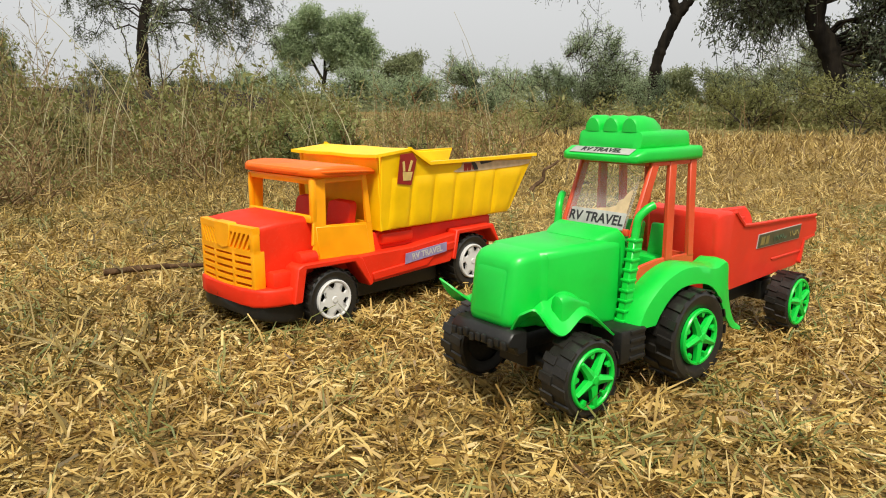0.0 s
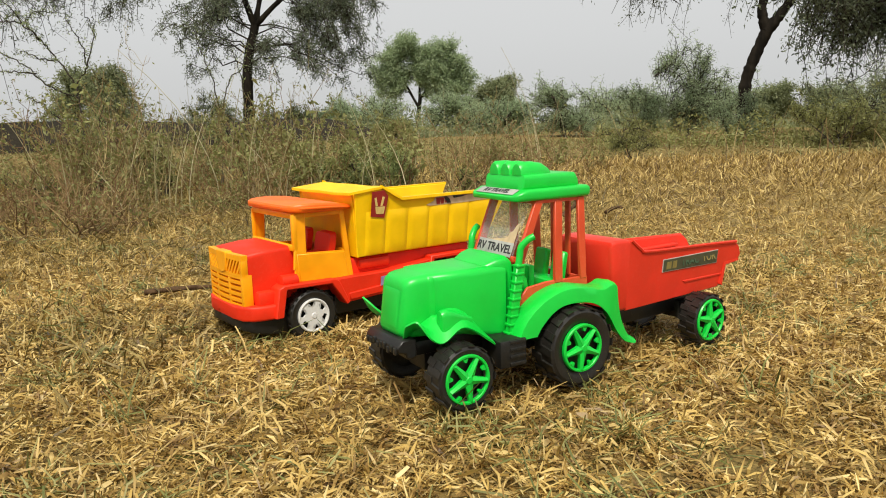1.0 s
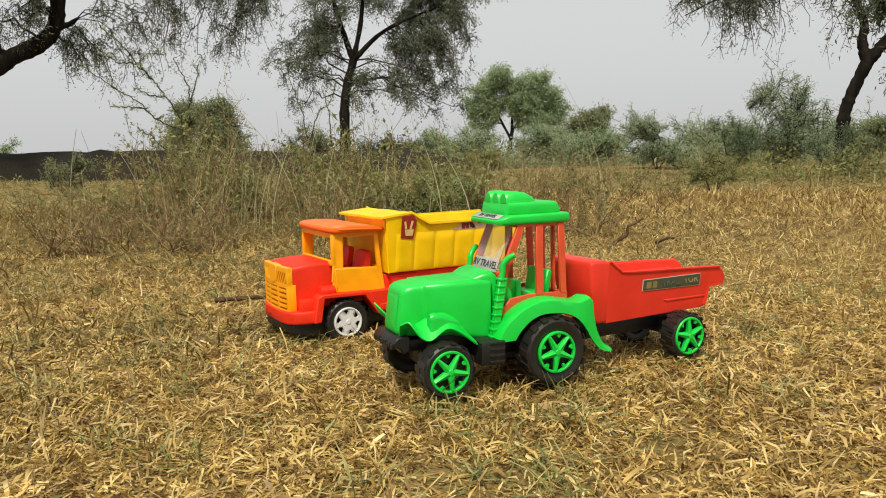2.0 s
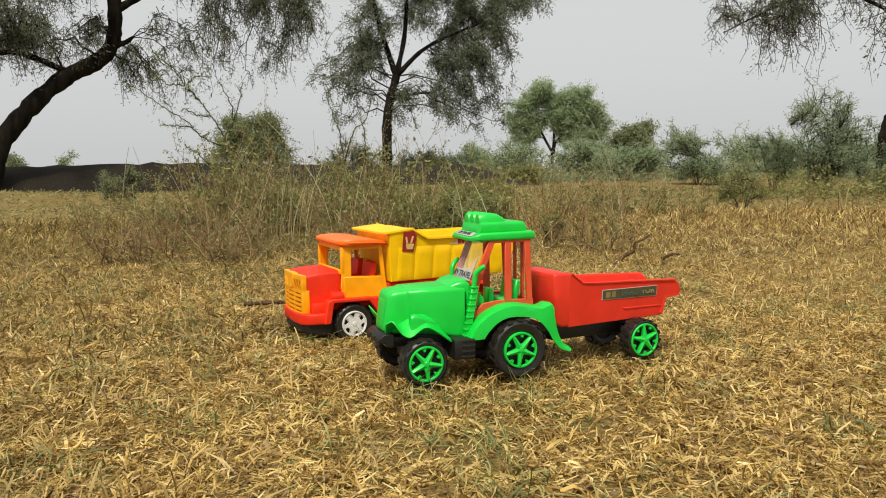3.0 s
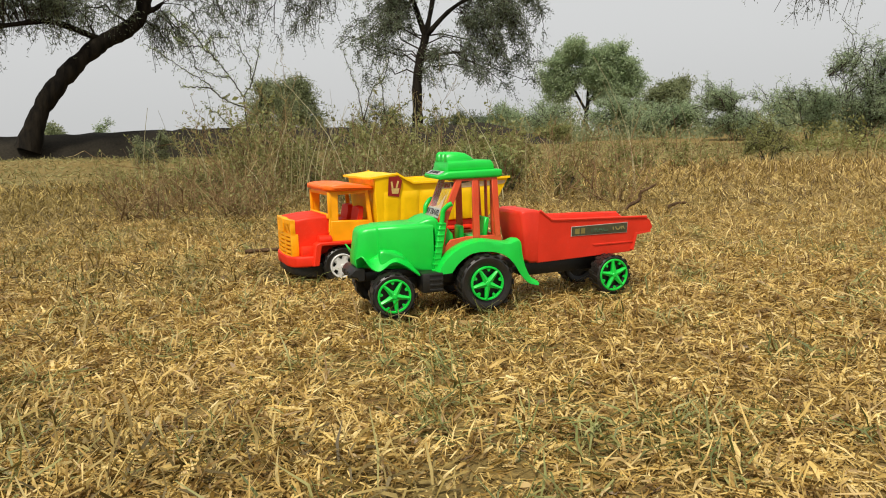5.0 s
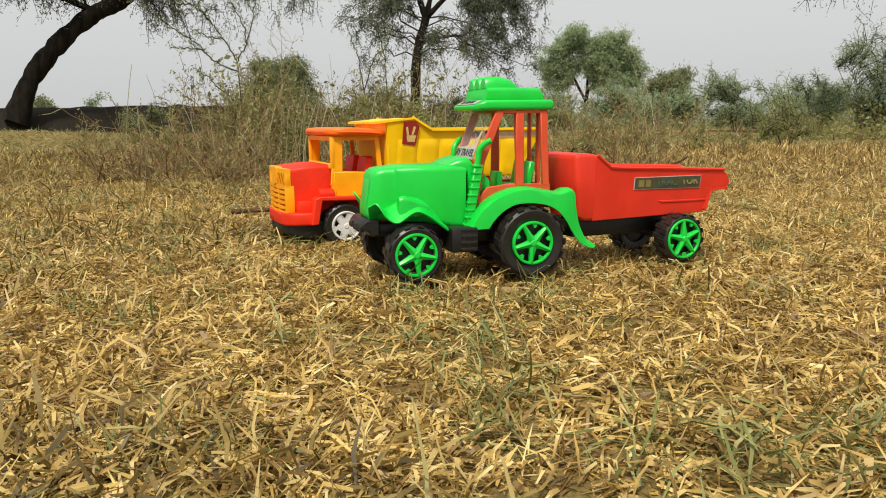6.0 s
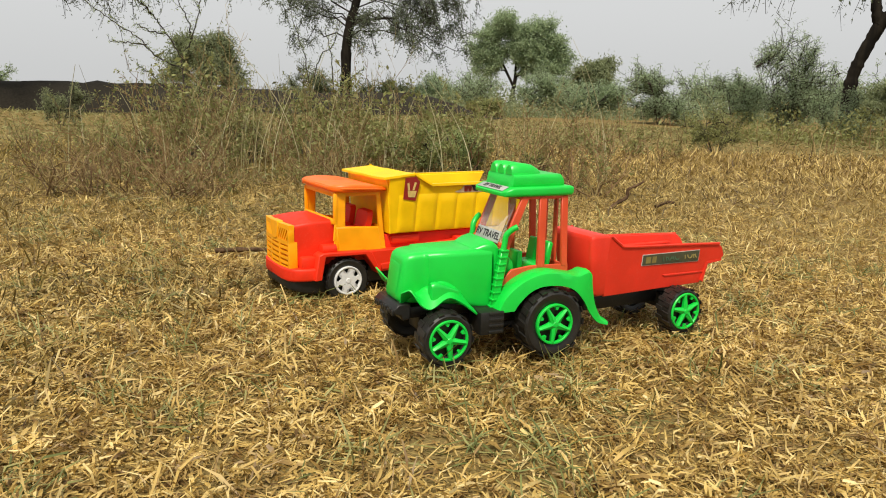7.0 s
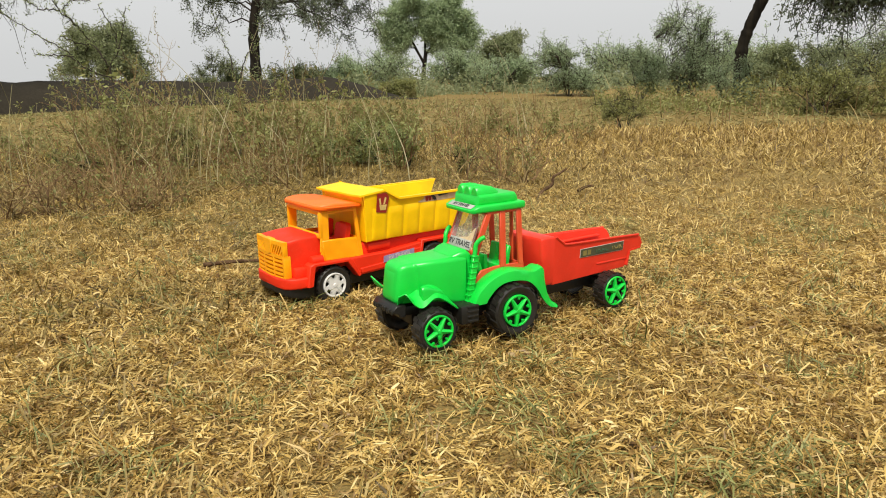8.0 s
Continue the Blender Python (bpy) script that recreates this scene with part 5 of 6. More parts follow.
def make_bush(seed, bearing, dist, width, height, leaf_mat, dense=1.0, label="", name="bush", leaf=None):
    rng = random.Random(seed)
    limbs = []
    for i in range(5):
        a = rng.uniform(0, 2 * math.pi)
        q = rng.uniform(0.15, 0.42) * width
        limbs.append(([(0.02 * width * math.cos(a), 0.02 * width * math.sin(a), -0.02), (0.5 * q * math.cos(a), 0.5 * q * math.sin(a), 0.35 * height), (q * math.cos(a), q * math.sin(a), 0.72 * height)],
                      0.008 * height + 0.002, 0.0015 * height))
    lobes = [((0, 0, height * 0.26), (width * 0.46, width * 0.42, height * 0.26)), ((0, 0, height * 0.62), (width * 0.30, width * 0.30, height * 0.34))]
    for i in range(4):
        a = rng.uniform(0, 2 * math.pi)
        lobes.append(((0.3 * width * math.cos(a), 0.28 * width * math.sin(a), height * rng.uniform(0.12, 0.74)), (width * 0.24, width * 0.24, height * rng.uniform(0.2, 0.3))))
    px = dist / 1300.0
    return make_tree(name, label or "grey-green thorny bush in dry grass", seed, spot(bearing, dist), -bearing, limbs, lobes, int(24 * dense), 5, 4, 2,
                     leaf or max(0.022, 4.2 * px), TWIG_PALE, leaf_mat, -0.25, 0.05, min_r=max(0.0015, 0.4 * px), reach=0.5, category="bush")


def make_dome(name, label, seed, bearing, dist, width, height, leaf_mat, count=16, foot=0.12, leaf=None, category="bush"):
    """A dense rounded crown of many small tufts on a short forking stem."""
    rng = random.Random(seed)
    px = dist / 1300.0
    lobes, limbs = [], []
    for i in range(count):
        a = 2.399963 * i + rng.uniform(-0.3, 0.3)
        q = (i + 0.5) / count
        rise = 1 - q ** 1.3
        out = math.sqrt(max(0.0, 1 - (0.92 * rise) ** 2)) * rng.uniform(0.72, 0.92)
        z = height * (foot + (1 - foot) * (0.18 + 0.68 * rise))
        r = width * rng.uniform(0.15, 0.21)
        lobes.append(((0.5 * width * out * math.cos(a), 0.5 * width * out * math.sin(a), z), (r, r, r * 0.8)))
        if i % 3 == 0:
            tip = (0.36 * width * out * math.cos(a), 0.36 * width * out * math.sin(a), 0.8 * z)
            limbs.append(([(0.01 * width * math.cos(a), 0.01 * width * math.sin(a), -0.05), (tip[0] * 0.35, tip[1] * 0.35, tip[2] * 0.55), tip], 0.014 * height, 0.005 * height))
    lobes.append(((0, 0, height * 0.55), (width * 0.32, width * 0.32, height * 0.3)))
    return make_tree(name, label, seed, spot(bearing, dist), -bearing, limbs, lobes, count * 6, 5, 4, 2, leaf or 5.0 * px,
                     TWIG, leaf_mat, 0.0, 0.05, min_r=max(0.0015, 0.35 * px), reach=0.62, category=category)


# tall tree over the weeds
make_tree("acacia_tree", "tall acacia tree with dark trunk and airy drooping crown", 11, spot(-23.2, 16), 23.2,
          [([(0, 0, -0.1), (0.02, 0, 0.7), (0.05, 0, 1.5), (0.25, 0.1, 2.3)], 0.13, 0.085),
           ([(0.25, 0.1, 2.3), (0.05, 0, 2.9), (-0.15, -0.2, 3.6), (-0.3, 0, 4.6)], 0.07, 0.03),
           ([(0.25, 0.1, 2.3), (0.45, 0.2, 3.2), (0.55, 0.3, 4.4)], 0.065, 0.03),
           ([(0.25, 0.1, 2.3), (0.8, -0.1, 2.8), (1.4, -0.2, 3.1), (2.2, -0.2, 3.4)], 0.06, 0.02)],
          [((0.6, 0, 4.3), (1.9, 1.6, 1.3)), ((1.9, 0, 3.1), (1.3, 1.2, 1.3)), ((-0.6, 0, 3.2), (0.9, 1.0, 1.1)), ((1.5, 0, 2.0), (1.1, 0.9, 0.7)), ((0.3, 0, 5.4), (1.7, 1.4, 0.8)), ((2.6, 0, 4.0), (1.0, 0.9, 1.1)), ((0.3, 0, 1.7), (0.5, 0.5, 0.4)), ((-0.9, 0, 2.5), (0.8, 0.7, 0.8)), ((2.0, 0, 1.9), (0.8, 0.8, 0.6)), ((-0.8, 0, 1.9), (0.5, 0.5, 0.5))],
          170, 8, 5, 2, 0.060, BARK_DARK, LEAF_DARK, 0.4, 0.05, min_r=0.005, reach=0.36)
# leaning tree on the bank
K = 1.24


def grown(pts, k=K):
    return [(k * x, k * y, k * z) for x, y, z in pts]


make_tree("leaning_tree", "leaning acacia with thick black trunk on the bank", 12, spot(-50.9, 11.5, 0.38), 50.9,
          [(grown([(0.05, 0, -0.15), (0.23, 0, 0.30), (0.54, 0, 0.70), (0.88, 0.05, 1.01), (1.20, 0.1, 1.20), (1.36, 0.1, 1.37), (1.43, 0.1, 1.66), (1.43, 0.1, 2.4)]), 0.125, 0.095),
           (grown([(0.92, 0.05, 1.06), (0.4, -0.1, 1.22), (-0.2, -0.2, 1.14), (-0.9, -0.3, 1.25)]), 0.05, 0.02),
           (grown([(1.36, 0.1, 1.38), (1.52, 0.05, 1.44), (1.60, 0, 1.50)]), 0.06, 0.02),
           (grown([(1.43, 0.1, 1.8), (2.1, 0.1, 2.2), (2.9, 0, 2.3), (3.8, 0, 2.0)]), 0.06, 0.02),
           (grown([(1.38, 0.1, 2.1), (0.9, 0.1, 2.6), (0.1, 0.1, 2.8), (-0.8, 0, 2.8)]), 0.06, 0.02)],
          [(grown([c])[0], grown([r])[0]) for c, r in (((2.8, 0, 1.75), (1.0, 0.9, 0.55)), ((3.3, 0, 2.2), (0.9, 0.9, 0.5)), ((0.2, 0, 1.75), (1.0, 0.9, 0.65)), ((-0.5, 0, 1.35), (0.7, 0.7, 0.45)),
                                                       ((1.5, 0, 2.7), (2.2, 1.5, 0.6)), ((0.3, 0, 2.4), (1.4, 1.2, 0.7)), ((1.9, 0.2, 1.15), (0.5, 0.5, 0.25)), ((0.7, 0, 1.5), (0.6, 0.6, 0.4)))],
          170, 8, 5, 2, 0.045, BARK_DARK, LEAF_DARK, 0.6, 0.05, min_r=0.0045, reach=0.32)
# forked tree
make_tree("forked_tree", "dark forked acacia trunk with thin hanging twigs", 13, spot(12.3, 8.2), -12.3,
          [([(0, 0, -0.1), (-0.01, 0, 0.3), (0.0, 0, 0.57), (0.06, 0, 0.78), (0.17, 0, 1.05)], 0.064, 0.054),
           ([(0.17, 0, 1.05), (0.12, 0, 1.25), (0.12, 0, 1.45), (-0.1, 0, 2.0)], 0.055, 0.03),
           ([(0.17, 0, 1.05), (0.30, 0, 1.22), (0.44, 0, 1.42), (0.85, 0, 2.0)], 0.06, 0.03),
           ([(0.06, 0, 1.65), (-0.5, 0, 1.95), (-1.0, 0, 1.85), (-1.5, 0, 1.65)], 0.019, 0.006),
           ([(0.55, 0, 1.6), (1.0, 0, 1.65), (1.5, 0, 1.5)], 0.03, 0.01)],
          [((1.1, 0, 1.25), (0.7, 0.5, 0.45)), ((0.5, 0, 2.2), (1.3, 0.9, 0.5)), ((-1.0, 0, 1.85), (0.8, 0.6, 0.35))],
          75, 7, 4, 2, 0.028, BARK_DARK, LEAF_DARK, 0.45, 0.08, min_r=0.0035, reach=0.42)
# stout tree at the edge of the field
make_tree("stout_tree", "stout dark acacia with dense tangled crown", 14, spot(23.9, 6.57), -23.9,
          [(grown([(0, 0, -0.08), (-0.04, 0, 0.2), (-0.10, 0, 0.42), (-0.18, 0, 0.58), (-0.14, 0, 0.85), (-0.1, 0, 1.2)], 1.43), 0.080, 0.070),
           (grown([(-0.12, 0, 0.9), (-0.4, 0, 1.0), (-0.8, 0.1, 1.05)], 1.43), 0.057, 0.017), (grown([(-0.1, 0, 1.1), (0.3, 0, 1.25), (0.8, 0, 1.2)], 1.43), 0.064, 0.021)],
          [(grown([c], 1.43)[0], grown([r], 1.43)[0]) for c, r in (((0.30, 0, 0.80), (0.5, 0.4, 0.35)), ((-0.40, 0.1, 0.78), (0.42, 0.35, 0.26)), ((0.0, 0.1, 1.15), (0.9, 0.7, 0.3)),
                                                                   ((0.45, 0.15, 0.38), (0.4, 0.35, 0.32)), ((-0.7, 0.2, 0.95), (0.4, 0.4, 0.25)))],
          110, 8, 5, 2, 0.042, BARK_DARK, LEAF_DARK, 0.6, 0.07, min_r=0.0036, reach=0.36)
# tree in the distance
make_tree("field_tree", "rounded grey-green acacia tree far across the field", 15, spot(-10.6, 25), 10.6,
          [([(0, 0, -0.1), (0.02, 0, 0.5), (0.10, 0, 1.1)], 0.09, 0.06), ([(0.05, 0, 0.8), (-0.35, 0, 1.6), (-0.55, 0, 2.5)], 0.05, 0.02), ([(0.10, 0, 1.1), (0.6, 0, 1.7), (1.0, 0, 2.4)], 0.05, 0.02), ([(0.08, 0, 1.0), (0.1, 0.1, 1.9), (0.0, 0.1, 2.7)], 0.045, 0.02)],
          [((-0.30, 0, 2.70), (0.42, 0.5, 0.32)), ((-0.75, 0, 2.30), (0.42, 0.5, 0.34)), ((0.15, 0, 2.45), (0.42, 0.5, 0.34)), ((-1.10, 0, 1.75), (0.36, 0.4, 0.34)), ((-0.6, 0, 1.75), (0.45, 0.5, 0.36)),
           ((0.95, 0, 2.50), (0.42, 0.5, 0.34)), ((1.35, 0, 2.15), (0.40, 0.5, 0.34)), ((1.55, 0, 1.65), (0.34, 0.4, 0.36)), ((0.75, 0, 1.95), (0.46, 0.5, 0.38)), ((0.15, 0, 1.85), (0.40, 0.5, 0.36)),
           ((1.15, 0, 1.35), (0.42, 0.5, 0.34)), ((0.6, 0, 1.35), (0.36, 0.4, 0.28)), ((-0.95, 0, 1.30), (0.30, 0.4, 0.24)), ((1.5, 0, 1.1), (0.30, 0.4, 0.24))],
          170, 5, 4, 3, 0.095, BARK_DARK, LEAF_HAZED, -0.1, 0.06, min_r=0.005, reach=0.75)

make_dome("bush", "rounded green bush behind the dark bank", 21, -33.1, 18, 2.0, 1.65, LEAF_OLIVE, 20, 0.02)
make_bush(22, -26.6, 13, 1.15, 0.80, LEAF_OLIVE, 2.2, "spiky yellow-green bush behind the dark bank", "bush", 0.034)
make_bush(23, -19.8, 17, 1.5, 0.75, LEAF_OLIVE, 1.8)
make_bush(45, -16.6, 16, 1.2, 0.80, LEAF_HAZED, 1.6)
make_dome("bush", "dense green bush far across the field", 24, -4.6, 27, 2.0, 1.85, LEAF_OLIVE, 14, 0.0)
make_bush(25, -8.0, 20, 2.2, 0.95, LEAF_HAZED, 2.2)
make_bush(46, -5.0, 17, 1.8, 0.62, LEAF_HAZED, 2.0)
make_bush(26, 0.2, 13.5, 1.45, 0.92, LEAF_HAZED, 3.4, "grey-green thorn bush beyond the field", "bush", 0.034)
make_bush(28, 8.5, 9.8, 1.35, 1.20, LEAF_HAZED, 4.2, "upright grey-green thorn bush at the field's edge", "bush", 0.025)
make_bush(27, 5.4, 9.4, 0.70, 0.72, LEAF_HAZED, 1.5, "upright grey-green thorn bush at the field's edge", "bush", 0.025)
make_bush(29, 4.0, 4.5, 0.46, 0.26, WEED_LEAF, 0.8, "low twiggy scrub at the field's edge", "bush", 0.013)
make_bush(30, 11.6, 7.6, 0.7, 0.42, LEAF_HAZED, 1.1, "low twiggy scrub round a dark trunk", "bush", 0.02)
make_dome("bush", "small round green bush beyond the dark trunk", 31, 14.6, 13, 0.85, 0.75, LEAF_OLIVE, 10, 0.1)
make_bush(32, 22.0, 11, 2.2, 1.0, LEAF_OLIVE, 2.2)
make_bush(47, 18.6, 13, 1.3, 0.75, LEAF_OLIVE, 1.6)
make_bush(33, 27.0, 8, 1.8, 0.9, LEAF_OLIVE, 2.0)
make_bush(34, 34.0, 7, 2.2, 1.2, LEAF_DARK, 1.5)
make_bush(35, 18.0, 5.8, 0.9, 0.32, WEED_LEAF, 1.2, "low twiggy scrub at the field's edge")
make_bush(36, 24.0, 5.4, 1.0, 0.34, WEED_LEAF, 1.2, "low twiggy scrub at the field's edge")
make_bush(37, -42.7, 7.2, 0.50, 0.32, LEAF_OLIVE, 1.0, "small pale bush before the dark bank", "bush", 0.016)
make_bush(38, -45.8, 14, 0.7, 0.66, LEAF_HAZED, 0.5, "spindly bush behind the dark bank")
make_dome("bush", "small green bush behind the dark bank", 39, -49.3, 15, 0.75, 0.65, LEAF_OLIVE, 8, 0.0)
make_bush(40, -12.8, 13.2, 0.8, 0.30, WEED_LEAF, 1.2, "dull brown-green scrub far across the field")
make_bush(41, -13.5, 34, 5.0, 1.3, LEAF_HAZED, 1.8)
make_bush(42, 4.0, 34, 6.0, 1.2, LEAF_HAZED, 1.8)
make_bush(43, 12.0, 34, 6.0, 1.3, LEAF_HAZED, 1.8)
make_bush(44, 21.0, 30, 6.0, 1.4, LEAF_HAZED, 1.8)


# dark bank across the left of the field
def make_bank():
    n, m = 90, 14
    along = np.linspace(0, 1, n)
    bearing = np.radians(-85 + 78 * along)
    dist = 11.4 + 0.8 * along
    rng = np.random.default_rng(8)
    top = (0.43 + 0.05 * np.exp(-((along - 0.56) / 0.07) ** 2) - 0.06 * smoothstep(0.6, 0.8, along)) * (1 - 0.97 * smoothstep(0.86, 0.95, along)) + 0.014 * np.sin(23 * along) + rng.normal(0, 0.006, n)
    v = []
    for i in range(n):
        for j in range(m):
            q = j / (m - 1)
            h = math.sin(math.pi * q) ** 0.6 * top[i]
            d = dist[i] + (q - 0.2) * 1.6
            x, y = 0.3 + d * math.sin(bearing[i]), -0.25 + d * math.cos(bearing[i])
            v.append((x, y, float(ground_height(x, y)) - 0.03 + h + rng.normal(0, 0.008)))
    f = [(i * m + j, i * m + j + 1, (i + 1) * m + j + 1, (i + 1) * m + j) for i in range(n - 1) for j in range(m - 1)]
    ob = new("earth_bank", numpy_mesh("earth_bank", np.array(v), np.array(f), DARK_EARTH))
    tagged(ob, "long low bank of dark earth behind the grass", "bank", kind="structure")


make_bank()


def make_weeds():
    rng = np.random.default_rng(21)
    # thicket: low forked plants, bare and red-brown in front, taller and leafier behind
    c, leafy, tall, spread = [], [], [], []

    def patch(count, b0, b1, d0, d1, green, height, lean=0.55):
        for i in range(count):
            c.append(spot(rng.uniform(b0, b1), rng.uniform(d0, d1))[:2])
            leafy.append(np.clip(rng.normal(green, 0.15), 0.02, 1.0))
            tall.append(rng.uniform(0.6, 1.25) * height)
            spread.append(lean)

    patch(26, -44, -33, 2.0, 2.7, 0.10, 0.115, 0.95)
    patch(9, -33, -23, 2.2, 2.6, 0.30, 0.11, 0.9)
    patch(30, -37, -22, 2.5, 3.5, 0.75, 0.24)
    patch(18, -24, -13, 2.5, 3.6, 0.9, 0.18)
    patch(7, -12.5, -3.5, 2.1, 2.8, 0.40, 0.15, 0.7)
    patch(7, -46, -37, 2.8, 4.0, 0.5, 0.12)
    patch(9, -14, 2, 3.0, 4.4, 0.6, 0.12)
    c, leafy, tall = np.array(c), np.array(leafy), np.array(tall)
    per, m = 6, 6
    base = np.repeat(c, per, 0) + rng.normal(0, 0.012, (len(c) * per, 2))
    n = len(base)
    length = np.repeat(tall, per) * rng.uniform(0.65, 1.25, n)
    t = np.linspace(0, 1, m)

    def sprout(start, direction, size, wobble):
        """Crooked shoots from start, turning upwards towards their ends."""
        step = rng.normal(0, wobble, (len(start), m, 3)) * size[:, None, None]
        step[:, 0] = 0
        q = start[:, None, :] + direction[:, None, :] * size[:, None, None] * t[None, :, None] + np.cumsum(step, 1)
        q[:, :, 2] += 0.12 * size[:, None] * t ** 2
        q[:, 1:, 2] = np.maximum(q[:, 1:, 2], 0.002)
        return q

    yaw, tilt = rng.uniform(0, 2 * np.pi, n), np.abs(rng.normal(0, 0.3, n) + np.repeat(np.array(spread), per))
    d0 = np.column_stack([np.cos(yaw) * np.sin(tilt), np.sin(yaw) * np.sin(tilt), np.cos(tilt)])
    ground = np.column_stack([base, ground_height(base[:, 0], base[:, 1]) - 0.005])
    green = np.repeat(leafy, per)
    level = sprout(ground, d0, length, 0.055)
    polys, radii, greens = [level], [np.linspace(0.0022, 0.0010, m)[None, :] * rng.uniform(0.7, 1.3, (n, 1))], [green * 0.3]
    for kids, ratio, r0, r1 in ((4, 0.45, 0.0011, 0.0006), (3, 0.42, 0.0007, 0.0004)):
        k = len(level)
        heading = (level[:, -1] - level[:, 0]) / np.linalg.norm(level[:, -1] - level[:, 0], axis=1, keepdims=True)
        pick = np.repeat(np.arange(k), kids)
        d = heading[pick] + rng.normal(0, 0.62, (len(pick), 3))
        d /= np.linalg.norm(d, axis=1, keepdims=True)
        length, green = length[pick] * ratio * rng.uniform(0.6, 1.3, len(pick)), green[pick]
        level = sprout(level[pick, rng.integers(2, m, len(pick))], d, length, 0.07)
        polys.append(level)
        radii.append(np.linspace(r0, r1, m)[None, :] * rng.uniform(0.7, 1.3, (len(level), 1)))
        greens.append(green)
    P, R, G = np.concatenate(polys[:2]), np.concatenate(radii[:2]), np.concatenate(greens)
    v, f = tubes(P, R, 3)
    v2, f2 = tubes(polys[2][:, [0, 3, 5]], radii[2][:, [0, 3, 5]], 3)
    v, f = np.concatenate([v, v2]), np.concatenate([f, f2 + len(v)])
    tagged(new("weed_stems", numpy_mesh("weed_stems", v, f, WEED_STEM)), "tangle of thin red-brown branching weed stems", "weeds", kind="stuff")
    P = np.concatenate(polys)
    pick = rng.choice(len(P), 38000, p=G / G.sum())
    q = P[pick, rng.integers(2, m, len(pick))] + rng.normal(0, 0.004, (len(pick), 3))
    s = (rng.gamma(5, 0.0012, len(pick)) + 0.0025) * (1 + 0.7 * (G[pick] > 0.7))
    v, f = leaf_quads(rng, q, s, s * rng.uniform(0.3, 0.6, len(pick)))
    tagged(new("weed_leaves", numpy_mesh("weed_leaves", v, f, WEED_LEAF, False)), "small dull green weed leaves in the thicket", "weeds", kind="stuff")
    # low scrub under the bushes and along the horizon
    def scrub(name, label, count, b0, b1, d0, d1, tallest, size, mat):
        bb, dd = rng.uniform(b0, b1, count), rng.uniform(d0, d1, count)
        x, y = 0.3 + dd * np.sin(np.radians(bb)), -0.25 + dd * np.cos(np.radians(bb))
        lump = 0.45 + 0.3 * np.sin(1.1 * bb + 0.9 * dd) + 0.25 * np.sin(0.43 * bb - 1.7 * dd + 1)
        z = ground_height(x, y) + tallest * np.clip(lump, 0.05, 1) * rng.uniform(0, 1, count) ** 1.3
        ls = rng.uniform(0.6, 1.4, count) * size
        v, f = leaf_quads(rng, np.column_stack([x, y, z]), ls, ls * rng.uniform(0.25, 0.5, count))
        tagged(new(name, numpy_mesh(name, v, f, mat, False)), label, "scrub", kind="stuff")
    scrub("edge_scrub", "low olive scrub at the edge of the field", 24000, 2, 46, 5.6, 9.0, 0.30, 0.03, WEED_LEAF)
    scrub("horizon_scrub", "hazy green scrub far across the field", 46000, -24, 50, 15, 24, 0.75, 0.075, LEAF_OLIVE)
    scrub("bank_scrub", "dull green scrub growing behind the dark bank", 9000, -28, -10, 13.5, 16, 0.5, 0.07, LEAF_OLIVE)
    # tall pale stalks
    n = 230
    bb, dd = rng.uniform(-44, 0, n), rng.uniform(2.3, 4.2, n)
    bb[:130] = rng.normal(-28, 5, 130)
    x, y = 0.3 + dd * np.sin(np.radians(bb)), -0.25 + dd * np.cos(np.radians(bb))
    h = rng.gamma(5, 0.036, n) + 0.06
    lean = rng.normal(0, 0.24, (n, 2)) * h[:, None]
    m = 7
    t = np.linspace(0, 1, m)
    p = np.zeros((n, m, 3))
    p[:, :, 0] = x[:, None] + lean[:, :1] * t ** 2
    p[:, :, 1] = y[:, None] + lean[:, 1:] * t ** 2
    p[:, :, 2] = ground_height(x, y)[:, None] + h[:, None] * t
    v, f = tubes(p, np.linspace(0.0016, 0.0007, m)[None, :] * rng.uniform(0.7, 1.4, (n, 1)), 3)
    tagged(new("grass_stalks", numpy_mesh("grass_stalks", v, f, STALK)), "tall thin pale dry grass stalks", "grass", kind="stuff")
    # scrub line along the far edge of the field
    n = 380
    bb, dd = rng.uniform(-20, 45, n), rng.uniform(4.3, 8, n)
    x, y = 0.3 + dd * np.sin(np.radians(bb)), -0.25 + dd * np.cos(np.radians(bb))
    h = rng.gamma(5, 0.026, n) + 0.03
    lean = rng.normal(0, 0.4, (n, 2)) * h[:, None]
    p = np.zeros((n, m, 3))
    p[:, :, 0] = x[:, None] + lean[:, :1] * t ** 2
    p[:, :, 1] = y[:, None] + lean[:, 1:] * t ** 2
    p[:, :, 2] = ground_height(x, y)[:, None] + h[:, None] * t
    v, f = tubes(p, np.linspace(0.002, 0.001, m)[None, :] * rng.uniform(0.8, 1.6, (n, 1)), 3)
    tagged(new("scrub_stems", numpy_mesh("scrub_stems", v, f, WEED_STEM)), "thin dry scrub stems along the field's edge", "scrub", kind="stuff")


make_weeds()

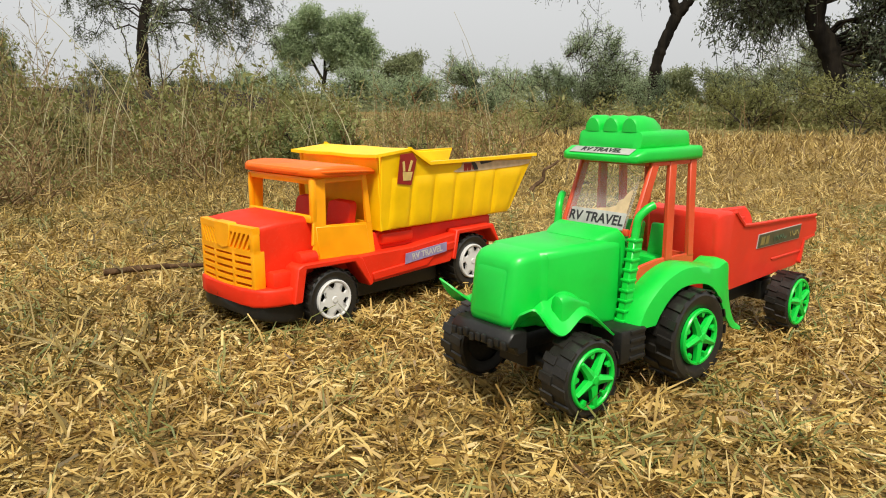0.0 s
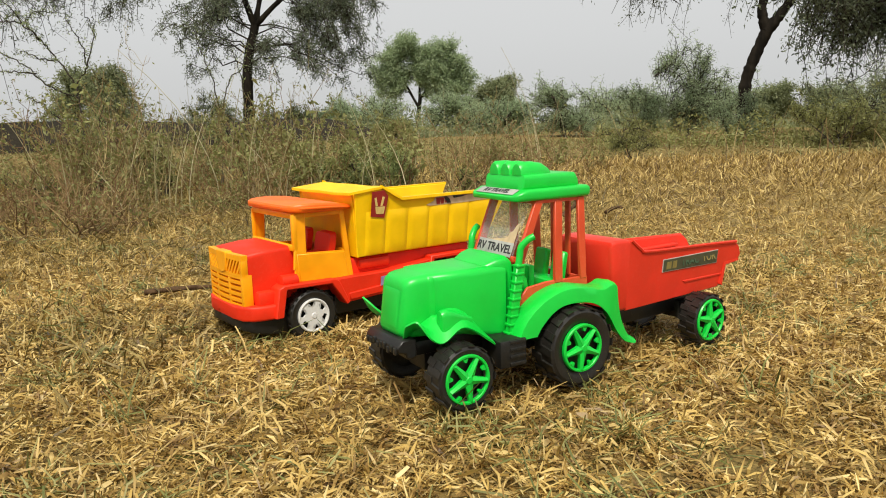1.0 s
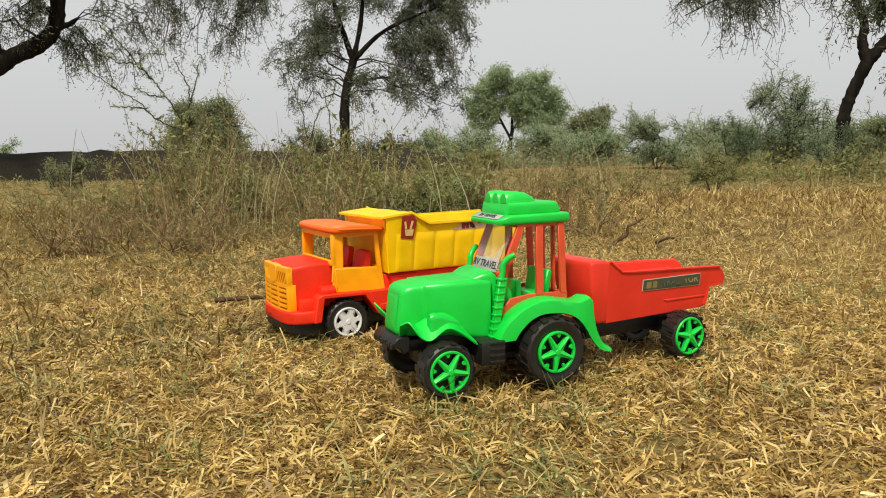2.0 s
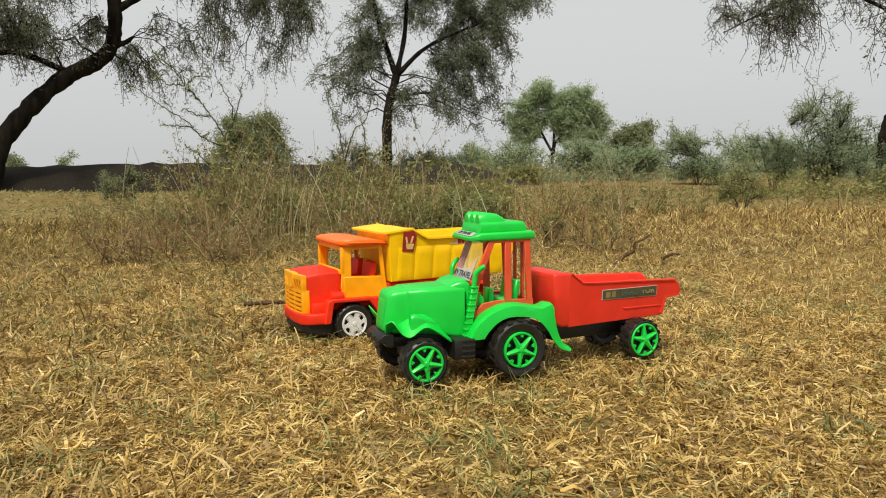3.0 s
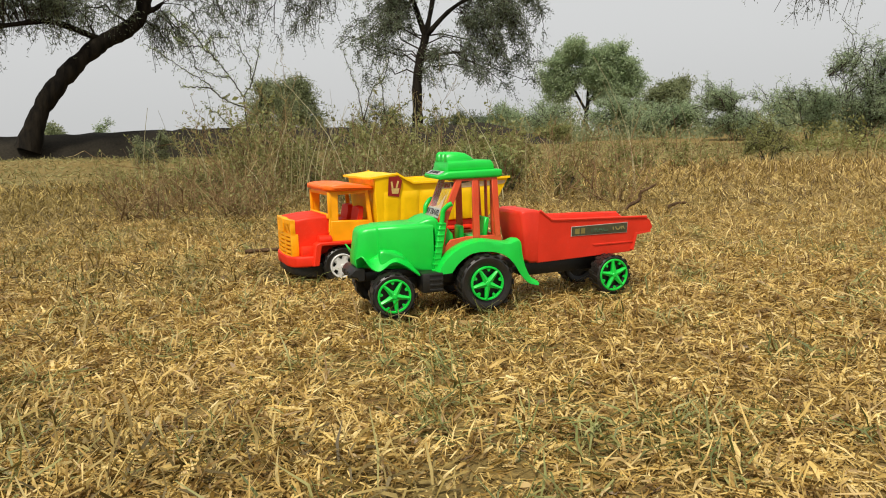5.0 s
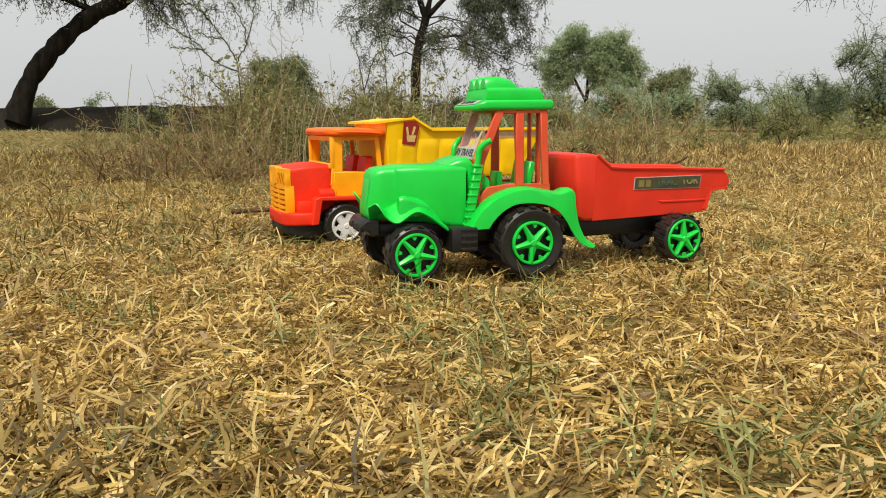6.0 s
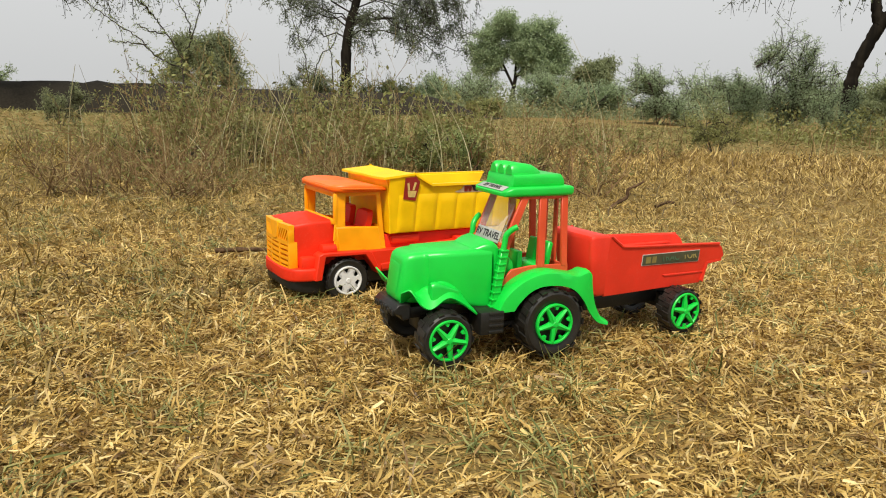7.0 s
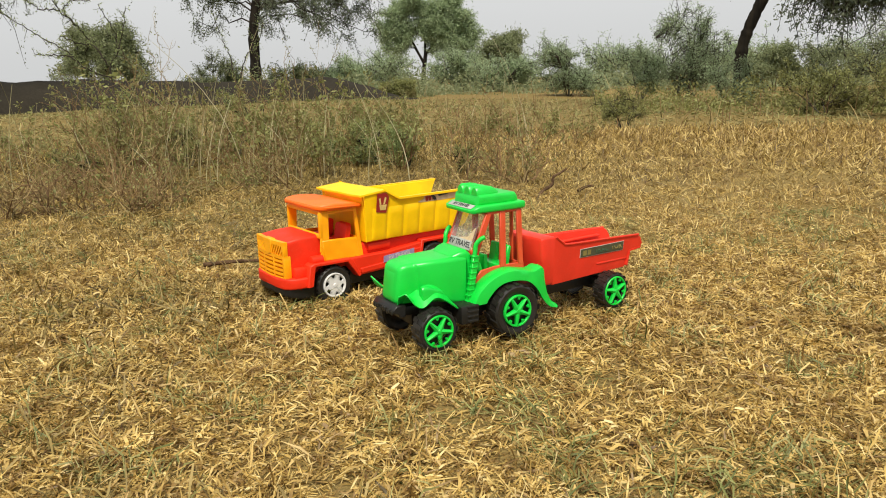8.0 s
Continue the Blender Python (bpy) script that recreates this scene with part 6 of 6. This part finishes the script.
# thorny saplings standing up from the weeds
def make_sapling(name, label, seed, bearing, dist, stems, twigs, leaf_mat):
    """Leggy stems and long arching twigs (x across, z up) set with short spurs and knots of tiny leaves."""
    rng = np.random.default_rng(seed)
    t = thing(name, pose(*spot(bearing, dist), 0, 0, -bearing), label, "sapling")
    for pts in stems:
        bm = bmesh.new()
        line = curve_through([(x, 0, z) for x, z in pts], 5)
        pipe(bm, line, [0.0042 - 0.0018 * i / len(line) for i in range(len(line))], 6)
        part("stem", bm, TWIG, t, "", 60)
    knots = []
    for pts in twigs:
        deep = rng.normal(0, 0.05)
        line = curve_through([(x, deep * i / len(pts), z) for i, (x, z) in enumerate(pts)], 7)
        line = [p + Vector(rng.normal(0, 0.0025, 3)) for p in line]
        bm = bmesh.new()
        pipe(bm, line, [0.0030 - 0.0018 * i / len(line) for i in range(len(line))], 5)
        for i, p in enumerate(line[1:]):
            d = Vector(rng.normal(0, 1, 3)).normalized() * rng.uniform(0.008, 0.028) * (1.6 if i % 4 == 0 else 1.0)
            pipe(bm, [p, p + d * 0.5, p + d], [0.0010, 0.0008, 0.0005], 3)
            knots += [p + d, p + d * 0.6, p]
        part("twig", bm, TWIG, t, "", 60)
    pos = np.repeat(np.array([list(p) for p in knots]), 3, 0)
    pos = pos + rng.normal(0, 0.0035, pos.shape)
    v, f = leaf_quads(rng, pos, rng.uniform(0.006, 0.012, len(pos)), rng.uniform(0.0022, 0.004, len(pos)))
    mesh_part("leaves", numpy_mesh("leaves", v, f, leaf_mat, False), t)
    return t


make_sapling("thorn_sapling", "thin leggy thorn sapling with arching knotted twigs", 51, -34.9, 3.2,
             [[(0, -0.02), (0.004, 0.15), (-0.002, 0.3), (-0.007, 0.407)]],
             [[(-0.007, 0.407), (-0.061, 0.498), (-0.102, 0.559), (-0.159, 0.62), (-0.207, 0.693), (-0.256, 0.73), (-0.281, 0.766)],
              [(-0.159, 0.62), (-0.232, 0.632), (-0.281, 0.669)],
              [(-0.005, 0.364), (-0.098, 0.407), (-0.159, 0.473), (-0.232, 0.522), (-0.317, 0.583), (-0.403, 0.644)],
              [(-0.134, 0.449), (-0.207, 0.456), (-0.268, 0.461)],
              [(-0.102, 0.559), (-0.137, 0.60), (-0.141, 0.632), (-0.11, 0.656), (-0.049, 0.656)],
              [(-0.007, 0.407), (0.037, 0.486), (0.061, 0.571), (0.073, 0.632)],
              [(0.03, 0.47), (0.024, 0.546), (-0.024, 0.644)],
              [(-0.061, 0.498), (-0.11, 0.50), (-0.171, 0.522)],
              [(-0.002, 0.22), (-0.06, 0.28), (-0.13, 0.345), (-0.166, 0.37)],
              [(0.0, 0.2), (0.05, 0.27), (0.08, 0.36)]], LEAF_FRESH)
make_sapling("thorn_sapling", "slender thorn sapling with upright knotted twigs", 52, -24.5, 3.6,
             [[(0, -0.02), (-0.05, 0.15), (-0.1, 0.3)], [(0, -0.02), (0.012, 0.15), (0.01, 0.3)]],
             [[(-0.1, 0.3), (-0.12, 0.46), (-0.149, 0.53), (-0.18, 0.64)],
              [(-0.1, 0.3), (-0.05, 0.448), (0.01, 0.503), (0.04, 0.6)],
              [(0.01, 0.3), (0.0, 0.462), (-0.03, 0.57)],
              [(0.01, 0.28), (0.09, 0.36), (0.15, 0.40)],
              [(-0.05, 0.2), (-0.14, 0.27), (-0.19, 0.30)],
              [(0.0, 0.2), (0.07, 0.27), (0.12, 0.28)]], LEAF_FRESH)


make_bush(53, -34.4, 3.3, 0.22, 0.34, LEAF_FRESH, 0.9, "wiry green thorn bush among the weeds", "thorn_bush", 0.009)
make_bush(54, -26.5, 3.5, 0.24, 0.30, LEAF_FRESH, 0.8, "wiry green thorn bush among the weeds", "thorn_bush", 0.009)
make_bush(55, -30.5, 3.0, 0.22, 0.22, WEED_LEAF, 0.6, "low olive weed among dry stalks", "leafy_weed", 0.010)
make_bush(56, -17.5, 2.9, 0.30, 0.18, LEAF_FRESH, 0.5, "low leafy green weed behind the toys", "leafy_weed", 0.013)
make_bush(57, -14.0, 2.7, 0.22, 0.15, LEAF_FRESH, 0.5, "low leafy green weed behind the toys", "leafy_weed", 0.013)
make_bush(58, -9.4, 2.5, 0.22, 0.15, WEED_LEAF, 0.18, "low olive weed among dry stalks", "leafy_weed", 0.011)
make_bush(60, -38.5, 2.8, 0.24, 0.16, WEED_LEAF, 0.4, "low olive weed among dry stalks", "leafy_weed", 0.010)


# twigs on the ground
def make_twig(name, label, pts, r):
    t = thing(name, pose(0, 0, 0), label, "twig")
    bm = bmesh.new()
    c = curve_through(pts, 5)
    pipe(bm, c, [r * (1 - 0.5 * i / len(c)) * (1 + 0.2 * math.sin(i * 2.1)) for i in range(len(c))], 7)
    part("stem", bm, TWIG_BROWN, t, "", 60)


make_twig("fallen_twig", "thin dark brown dead twig lying on the straw", [(-0.392, 0.785, 0.010), (-0.345, 0.800, 0.013), (-0.30, 0.806, 0.014), (-0.24, 0.823, 0.012), (-0.17, 0.845, 0.008)], 0.0040)
make_twig("dead_root", "dark dead root sticking up out of the grass", [(0.165, 1.63, -0.012), (0.19, 1.66, 0.012), (0.212, 1.69, 0.024), (0.216, 1.70, 0.044), (0.236, 1.715, 0.054), (0.252, 1.725, 0.064)], 0.0055)
make_twig("fallen_twig", "brown bent dead twig in the dry grass", [(0.285, 1.70, 0.004), (0.305, 1.72, 0.012), (0.325, 1.745, 0.012), (0.335, 1.755, 0.004)], 0.0048)
